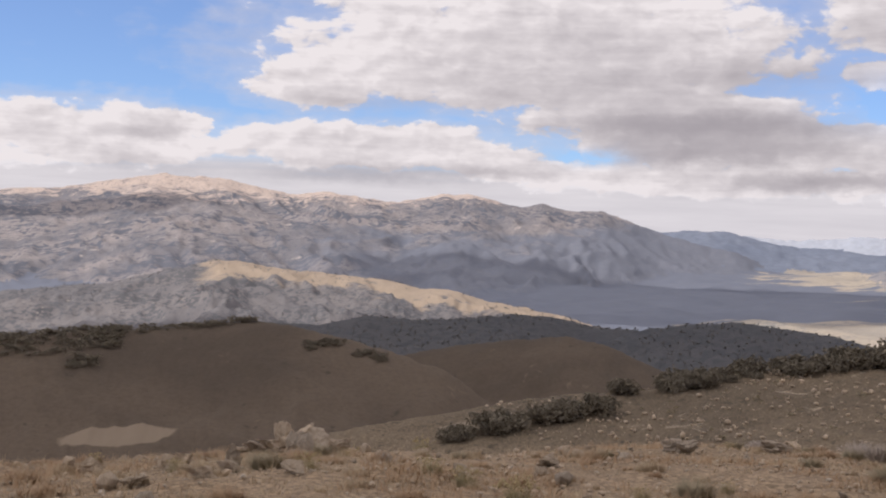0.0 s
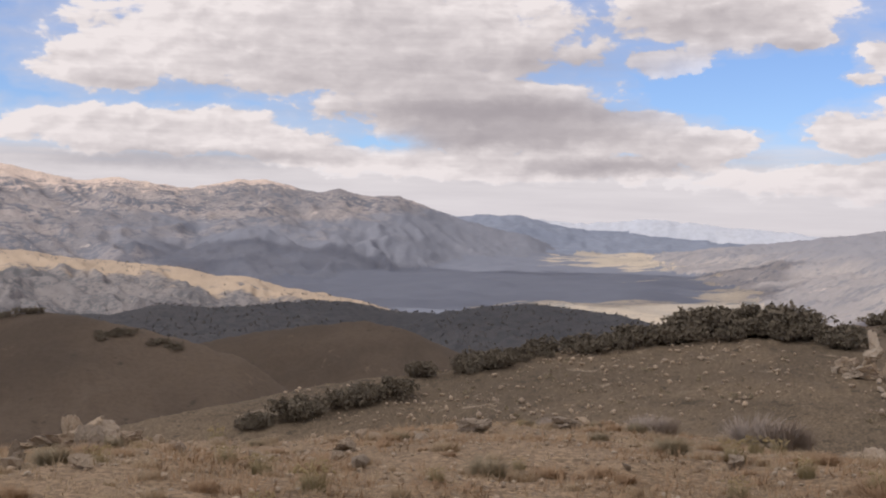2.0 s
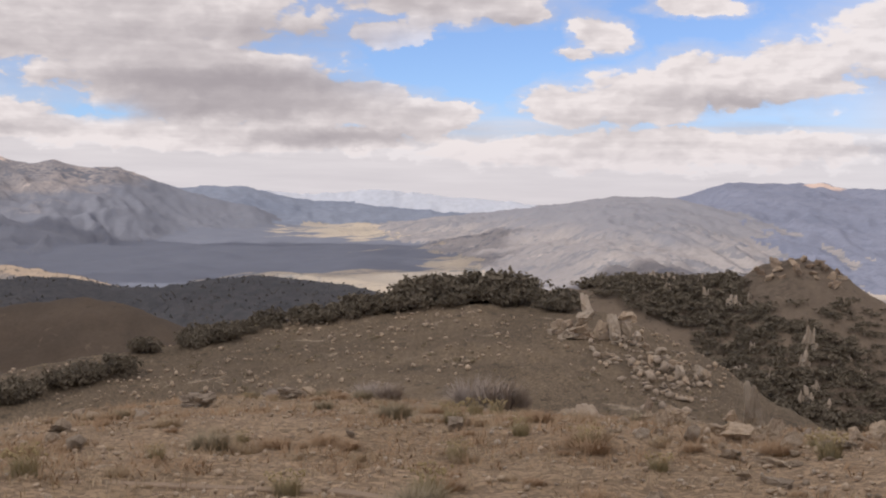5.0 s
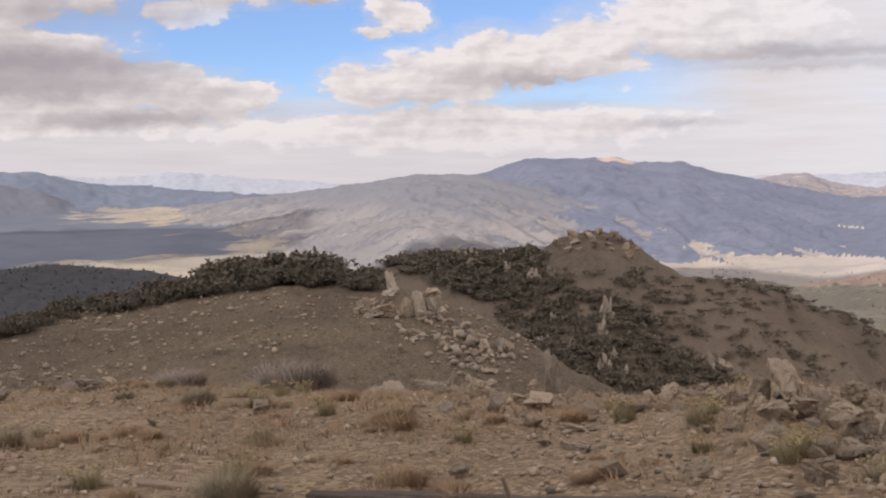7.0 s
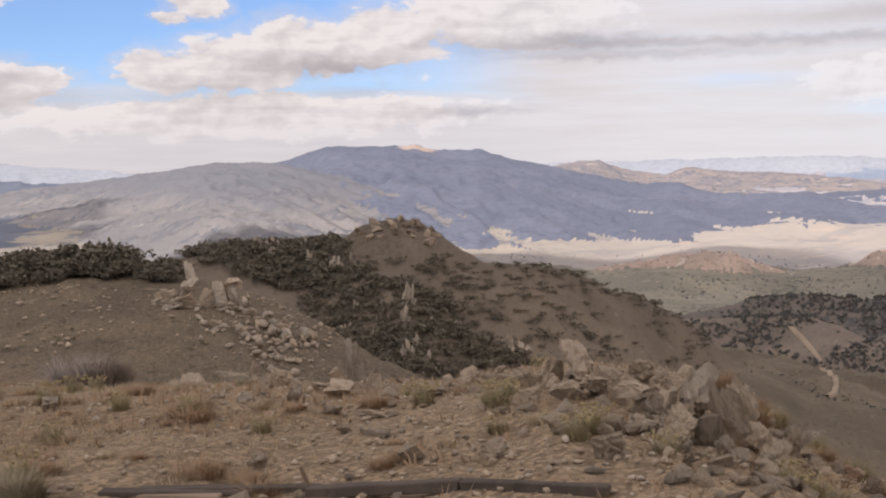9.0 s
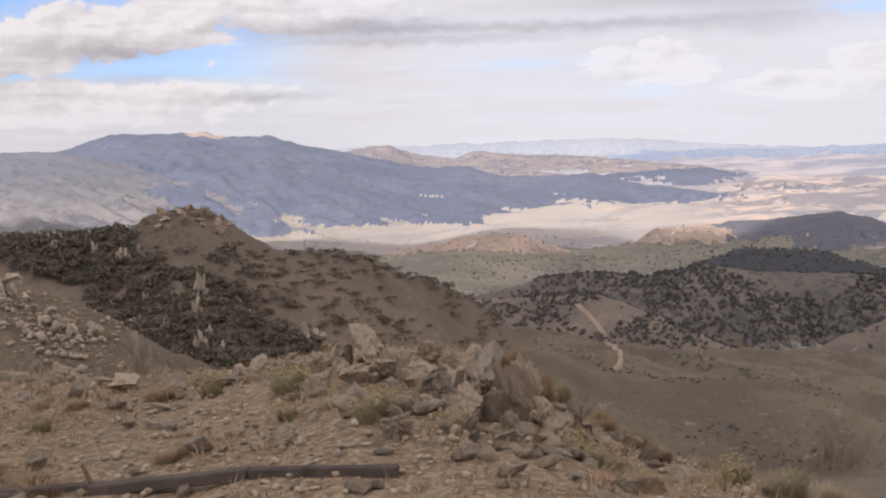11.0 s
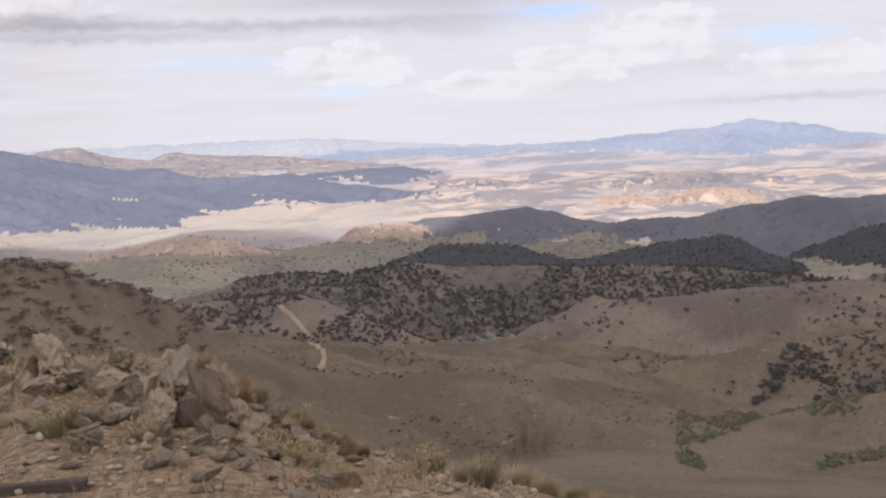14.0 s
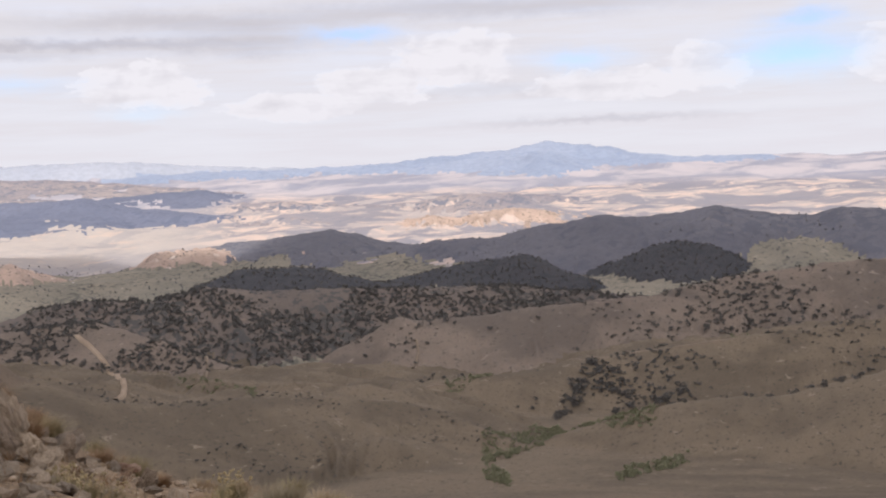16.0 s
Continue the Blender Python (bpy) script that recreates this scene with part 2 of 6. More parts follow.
def bare_summits(N, co, col):
    """Pale granite above the tree line, broken by woods."""
    x, y, z = N.add("ShaderNodeSeparateXYZ", {0: co}).outputs
    az = N.math("MULTIPLY", N.math("ARCTAN2", x, y), 57.2958)
    broad = N.noise(co, 1 / 170, 6.0, 0.62, 0.5)
    rag = N.math("ADD", N.math("MULTIPLY", broad, 150.0), N.math("MULTIPLY", N.noise(co, 1 / 42, 6.0, 0.72, 0.6), 200.0))
    up = N.math("ADD", N.math("ADD", z, rag), N.math("MULTIPLY", N.math("MAXIMUM", x, -50.0), -0.05))
    bare = N.step(up, 268.0, 300.0)
    pale = N.mix(N.noise(co, 1 / 45, 5.0, 0.7), rgb(0.43, 0.355, 0.32), rgb(0.66, 0.53, 0.455))
    col = N.mix(N.math("MULTIPLY", bare, 0.92), col, pale)
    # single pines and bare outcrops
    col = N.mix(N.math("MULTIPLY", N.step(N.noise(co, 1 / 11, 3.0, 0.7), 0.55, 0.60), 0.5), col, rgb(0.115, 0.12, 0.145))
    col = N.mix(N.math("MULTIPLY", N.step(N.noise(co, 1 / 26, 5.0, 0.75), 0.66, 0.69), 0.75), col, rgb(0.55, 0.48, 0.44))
    # pines on the far end's lower flank, darkened and blued for cloud shadow and haze
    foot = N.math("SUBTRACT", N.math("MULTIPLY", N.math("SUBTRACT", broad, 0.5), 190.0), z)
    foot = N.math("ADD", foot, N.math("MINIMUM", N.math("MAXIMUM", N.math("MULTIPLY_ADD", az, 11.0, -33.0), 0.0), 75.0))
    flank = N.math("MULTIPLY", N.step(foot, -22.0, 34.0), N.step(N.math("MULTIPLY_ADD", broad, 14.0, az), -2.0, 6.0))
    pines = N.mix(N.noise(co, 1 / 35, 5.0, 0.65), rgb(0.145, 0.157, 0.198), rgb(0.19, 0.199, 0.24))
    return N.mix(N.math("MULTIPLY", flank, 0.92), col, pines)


def sunlit_knob(N, co, col):
    """Sunlight on a knob of the big mountain's crest, painted as a pink patch."""
    x, y, z = N.add("ShaderNodeSeparateXYZ", {0: co}).outputs
    c = bearing(39.7) * 3540
    u, v = N.math("DIVIDE", N.math("SUBTRACT", x, c.x), 62.0), N.math("DIVIDE", N.math("SUBTRACT", y, c.y), 70.0)
    d = N.math("ADD", N.math("ADD", N.math("MULTIPLY", u, u), N.math("MULTIPLY", v, v)), N.math("MULTIPLY", N.noise(co, 1 / 30, 5.0, 0.65), 1.2))
    return N.mix(N.math("MULTIPLY", N.step(d, 1.6, 1.1), 0.85), col, rgb(0.58, 0.44, 0.37))


def shade_strips(N, co, col):
    """Flats in long ragged strips: pines darkened for cloud shade, dry meadows paled for sunlight."""
    x, y, z = N.add("ShaderNodeSeparateXYZ", {0: co}).outputs
    az = N.math("MULTIPLY", N.math("ARCTAN2", x, y), 57.2958)
    r = N.math("SQRT", N.math("ADD", N.math("MULTIPLY", x, x), N.math("MULTIPLY", y, y)))
    n = N.math("SUBTRACT", N.noise(N.vmath("MULTIPLY", co, (1 / 300, 1 / 110, 0)), 1.0, 6.0, 0.62, 0.3), 0.5)
    edge = N.math("SUBTRACT", N.math("SUBTRACT", 22.0, N.math("MULTIPLY", N.step(r, 2750.0, 3250.0), 6.0)), N.math("MULTIPLY", N.step(r, 2150.0, 1900.0), 9.0))
    side = N.math("SUBTRACT", N.math("MULTIPLY_ADD", n, 22.0, edge), az)
    pines = N.step(side, -0.8, 0.8)
    patches = N.math("MULTIPLY", N.step(n, 0.10, 0.16), N.step(az, 48.0, 30.0))
    # lilac haze put into the floor's colour on the far right
    hazy_tone = N.mix(N.noise(co, 1 / 130, 6.0, 0.65, 0.4), rgb(0.48, 0.425, 0.40), rgb(0.62, 0.545, 0.50))
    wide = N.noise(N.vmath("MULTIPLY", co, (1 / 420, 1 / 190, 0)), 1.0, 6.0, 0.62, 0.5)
    # grey-blue patches painted in for cloud shadows
    hazy_tone = N.mix(N.math("MULTIPLY", N.step(wide, 0.52, 0.60), 0.6), hazy_tone, rgb(0.34, 0.32, 0.345))
    hazy_tone = N.mix(N.math("MULTIPLY", N.step(N.noise(co, 1 / 80, 6.0, 0.66, 0.6), 0.58, 0.64), 0.7), hazy_tone, rgb(0.66, 0.52, 0.44))
    col = N.mix(N.math("MULTIPLY", N.step(az, 34.0, 56.0), 0.78), col, hazy_tone)
    # haze painted in: paler and bluer with distance
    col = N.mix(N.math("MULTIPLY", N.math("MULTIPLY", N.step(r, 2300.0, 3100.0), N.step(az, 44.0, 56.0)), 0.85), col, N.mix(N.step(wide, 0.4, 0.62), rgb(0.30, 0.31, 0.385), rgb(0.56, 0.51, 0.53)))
    # eroded pink hills with dark pinyon towards the sunny end
    broken = N.math("MULTIPLY", N.step(az, 60.0, 66.0), N.step(r, 3300.0, 2900.0))
    pinyon = N.step(N.noise(co, 1 / 150, 6.0, 0.66, 0.8), 0.47, 0.53)
    pink = N.mix(N.step(N.noise(co, 1 / 70, 6.0, 0.66, 0.6), 0.46, 0.58), rgb(0.46, 0.40, 0.385), rgb(0.68, 0.53, 0.45))
    col = N.mix(N.math("MULTIPLY", broken, 0.85), col, N.mix(N.math("MULTIPLY", pinyon, 0.85), pink, rgb(0.23, 0.23, 0.275)))
    # pine colour with cloud shade and haze blue in it
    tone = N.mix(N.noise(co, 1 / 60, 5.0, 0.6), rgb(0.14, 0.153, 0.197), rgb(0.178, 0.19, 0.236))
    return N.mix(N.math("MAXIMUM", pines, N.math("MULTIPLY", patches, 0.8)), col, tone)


def hazy_upland_brush(N, co, col):
    """Brush that thickens up the slope, with haze blue put into its colour."""
    x, y, z = N.add("ShaderNodeSeparateXYZ", {0: co}).outputs
    up = N.math("MULTIPLY_ADD", N.math("SUBTRACT", N.noise(co, 1 / 120, 6.0, 0.65, 0.5), 0.5), 110.0, z)
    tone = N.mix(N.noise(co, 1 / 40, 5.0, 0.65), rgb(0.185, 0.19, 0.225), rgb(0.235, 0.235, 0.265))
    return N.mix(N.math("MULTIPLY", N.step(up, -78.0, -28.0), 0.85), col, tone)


def golden_crest(N, co, col):
    """A golden tone along the ragged crest of the pinyon hills."""
    x, y, z = N.add("ShaderNodeSeparateXYZ", {0: co}).outputs
    az = N.math("MULTIPLY", N.math("ARCTAN2", x, y), 57.2958)
    r = N.math("SQRT", N.math("ADD", N.math("MULTIPLY", x, x), N.math("MULTIPLY", y, y)))
    rag = N.math("SUBTRACT", N.noise(co, 1 / 75, 6.0, 0.68, 0.6), 0.5)
    up = N.math("ADD", N.math("MULTIPLY_ADD", rag, 420.0, r), N.math("MULTIPLY", N.math("MAXIMUM", az, -4.0), 9.0))
    side = N.math("MULTIPLY_ADD", rag, 5.0, az)
    gold = N.mix(N.noise(co, 1 / 22, 6.0, 0.7), rgb(0.30, 0.245, 0.195), rgb(0.47, 0.365, 0.275))
    return N.mix(N.math("MULTIPLY", N.math("MULTIPLY", N.step(up, 1500.0, 1555.0), N.step(side, -11.4, -10.2)), 0.92), col, gold)


def rocky_cap(N, co, col):
    """Dark broken rock towards the top of the cone hill."""
    x, y, z = N.add("ShaderNodeSeparateXYZ", {0: co}).outputs
    rag = N.math("ADD", N.math("MULTIPLY", N.math("SUBTRACT", N.noise(co, 0.07, 5.0, 0.65), 0.5), 26.0), z)
    rock = N.mix(N.step(N.noise(co, 0.7, 5.0, 0.7), 0.42, 0.6), rgb(0.10, 0.08, 0.064), rgb(0.185, 0.147, 0.113))
    return N.mix(N.math("MULTIPLY", N.step(rag, -19.0, -10.0), 0.8), col, rock)


def dirt_pan(N, co, col):
    """One bare pale patch at the foot of the brown hill."""
    x, y, z = N.add("ShaderNodeSeparateXYZ", {0: co}).outputs
    u = N.math("DIVIDE", N.math("ADD", x, 93.5), 15.5)
    v = N.math("DIVIDE", N.math("MULTIPLY_ADD", x, -0.25, N.math("SUBTRACT", y, 379.0)), 7.5)
    d = N.math("ADD", N.math("ADD", N.math("MULTIPLY", u, u), N.math("MULTIPLY", v, v)), N.math("MULTIPLY", N.noise(co, 0.12, 4.0), 0.5))
    return N.mix(N.math("MULTIPLY", N.step(d, 1.4, 1.15), 0.85), col, rgb(0.27, 0.21, 0.155))


MATS = {
    "gravel": land("stony_ground", (0.315, 0.234, 0.162), (0.268, 0.198, 0.134), (0.182, 0.134, 0.09), 0.30, 0.22, 3.0, (0.42, 0.345, 0.265), 0.16, 0.03, grit=0.04),
    "ridge": land("dry_ridge_soil", (0.192, 0.149, 0.106), (0.142, 0.112, 0.082), (0.095, 0.078, 0.058), 1.2, 0.32, 16.0, (0.285, 0.232, 0.176), 0.24, 0.05, grit=0.12),
    "brown": land("brown_grass_hill", (0.138, 0.105, 0.079), (0.098, 0.076, 0.059), (0.076, 0.062, 0.049), 5.0, 0.18, 80.0, (0.18, 0.136, 0.10), 0.14, 0.25, extra=dirt_pan),
    "tan": land("tan_grass_slope", (0.24, 0.19, 0.137), (0.164, 0.132, 0.098), (0.112, 0.096, 0.074), 1.3, 0.34, 40.0, (0.30, 0.245, 0.185), 0.24, 0.25),
    # the tan slope again, greyed and blued for haze on the farther hills
    "hazy_tan": land("hazy_tan_slope", (0.272, 0.217, 0.174), (0.18, 0.148, 0.124), (0.125, 0.11, 0.097), 2.4, 0.32, 55.0, (0.33, 0.27, 0.22), 0.22, 0.3),
    "cone": land("rocky_brown_hill", (0.24, 0.186, 0.139), (0.185, 0.145, 0.11), (0.125, 0.102, 0.08), 1.8, 0.30, 26.0, (0.28, 0.222, 0.168), 0.2, 0.3, extra=rocky_cap),
    # both wood floors carry a slight haze tint in their colour
    "woods": land("hazy_wood_floor", (0.23, 0.187, 0.158), (0.172, 0.145, 0.128), (0.112, 0.106, 0.10), 6.0, 0.46, 110.0, (0.33, 0.25, 0.18), 0.1, 0.6, 0.5),
    "dark_woods": land("dark_conifer_slope", (0.10, 0.097, 0.103), (0.086, 0.085, 0.092), (0.074, 0.075, 0.082), 8.0, 0.5, 160.0, None, 0, 0.8, 0.4),
    "pinyon": land("pinyon_hills", (0.225, 0.205, 0.205), (0.18, 0.17, 0.178), (0.125, 0.123, 0.133), 7.0, 0.52, 150.0, (0.44, 0.385, 0.345), 0.15, 0.8, 0.6, extra=golden_crest),
    # haze is put into these tones; the broad patches also paint in cloud shade
    "mountain": land("hazy_wooded_mountain", (0.315, 0.28, 0.278), (0.195, 0.187, 0.205), (0.135, 0.139, 0.167), 20.0, 0.48, 230.0, (0.42, 0.37, 0.345), 0.22, 1.0, 0.9, extra=bare_summits),
    # distance haze is put into the base colours of these far woods and ranges
    "hazy_woods": land("hazy_far_woods", (0.205, 0.22, 0.292), (0.178, 0.194, 0.262), (0.158, 0.175, 0.24), 36.0, 0.4, 300.0, (0.36, 0.345, 0.36), 0.12, 0.6, 0.4, extra=sunlit_knob),
    # pinyon ridge colour lifted and blued to paint in haze
    "hazy_ridge_woods": land("hazy_pinyon_ridge", (0.22, 0.213, 0.235), (0.185, 0.182, 0.208), (0.155, 0.156, 0.185), 16.0, 0.45, 200.0, (0.27, 0.24, 0.235), 0.14, 1.2, 0.5),
    "hazy_blue_ridge": land("hazy_blue_far_ridge", (0.20, 0.225, 0.29), (0.17, 0.195, 0.26), (0.155, 0.18, 0.24), 60.0, 0.3, 400.0, None, 0, 1.0),
    "hazy_pale_range": land("hazy_pale_far_range", (0.45, 0.47, 0.535), (0.42, 0.445, 0.515), None, 60.0, 0, 400.0, None, 0, 1.0),
    "hazy_blue_range": land("hazy_blue_range_far", (0.37, 0.415, 0.525), (0.33, 0.38, 0.495), (0.29, 0.34, 0.46), 60.0, 0.3, 400.0, (0.42, 0.43, 0.47), 0.1, 1.0),
    "plain": land("dry_valley_floor", (0.45, 0.385, 0.315), (0.34, 0.305, 0.27), (0.23, 0.222, 0.215), 16.0, 0.40, 300.0, (0.56, 0.465, 0.365), 0.15, 0.5, 0.8, extra=shade_strips),
    "sage": land("grey_green_sage_flat", (0.36, 0.315, 0.245), (0.28, 0.255, 0.205), (0.17, 0.162, 0.135), 6.0, 0.40, 110.0, (0.49, 0.415, 0.325), 0.24, 0.5, 0.6),
    # tan hills with lavender haze worked into the base colours
    "badland": land("hazy_tan_hills", (0.42, 0.36, 0.345), (0.32, 0.29, 0.31), (0.225, 0.225, 0.265), 18.0, 0.46, 160.0, (0.68, 0.54, 0.46), 0.26, 0.8, 0.8),
    # lilac of the distance haze is mixed into these hill colours
    "lilac": land("hazy_lilac_hills", (0.33, 0.305, 0.305), (0.255, 0.242, 0.255), (0.20, 0.198, 0.22), 30.0, 0.44, 220.0, (0.42, 0.37, 0.35), 0.22, 0.8, 0.8, extra=hazy_upland_brush),
    "cliff": land("pink_eroded_cliff", (0.62, 0.46, 0.375), (0.49, 0.375, 0.31), (0.26, 0.22, 0.185), 9.0, 0.34, 60.0, (0.70, 0.59, 0.51), 0.28, 1.5),
}

# ---- the land ----
RNG = np.random.default_rng(7)
PERM = RNG.permutation(512)
PERM = np.concatenate([PERM, PERM, PERM])
GRAD = RNG.random(512) * 2 - 1


def value_noise(x, y):
    """Smooth noise in -1..1, one cell a unit."""
    xi, yi = np.floor(x).astype(int), np.floor(y).astype(int)
    u, v = x - xi, y - yi
    u, v = u * u * u * (u * (u * 6 - 15) + 10), v * v * v * (v * (v * 6 - 15) + 10)

    def h(i, j):
        return GRAD[PERM[PERM[i & 511] + (j & 511)]]

    a, b, c, d = h(xi, yi), h(xi + 1, yi), h(xi, yi + 1), h(xi + 1, yi + 1)
    return (a * (1 - u) + b * u) * (1 - v) + (c * (1 - u) + d * u) * v


def fbm(x, y, octaves=5, gain=0.5):
    s, k = 0.0, 1.0
    for i in range(octaves):
        s = s + k * value_noise(x + 17.3 * i, y - 9.1 * i)
        x, y, k = x * 2.03, y * 2.03, k * gain
    return s


def ridged(x, y, octaves=4, gain=0.5):
    s, k = 0.0, 1.0
    for i in range(octaves):
        s = s + k * (1 - 2 * np.abs(value_noise(x + 31.7 * i, y + 5.3 * i)))
        x, y, k = x * 2.1, y * 2.1, k * gain
    return s


CRESTS = {}


def crest_line(name, az, fall=0.8):
    """Height angle of a hill's crest at bearings az, sharp and broadly smoothed, and its distance."""
    if name not in CRESTS:
        a, e, d = (np.array(c, float) for c in zip(*HILLS[name][0]))
        fine = np.arange(a[0] - 4, a[-1] + 4, 0.05)

        def smooth(v, n):
            w = np.hanning(2 * n + 1)
            return np.convolve(np.pad(v, n, mode="edge"), w / w.sum(), mode="valid")

        crest = np.interp(fine, a, e)
        CRESTS[name] = a[0], a[-1], fine, smooth(crest, 5), smooth(crest, 30), smooth(np.interp(fine, a, d), 30)
    a0, a1, fine, sharp, broad, far = CRESTS[name]
    past = np.maximum(a0 - az, 0) + np.maximum(az - a1, 0)
    drop = fall * (np.sqrt(past * past + 1.0) - 1.0)
    return np.interp(az, fine, sharp) - drop, np.interp(az, fine, broad) - drop, np.interp(az, fine, far)


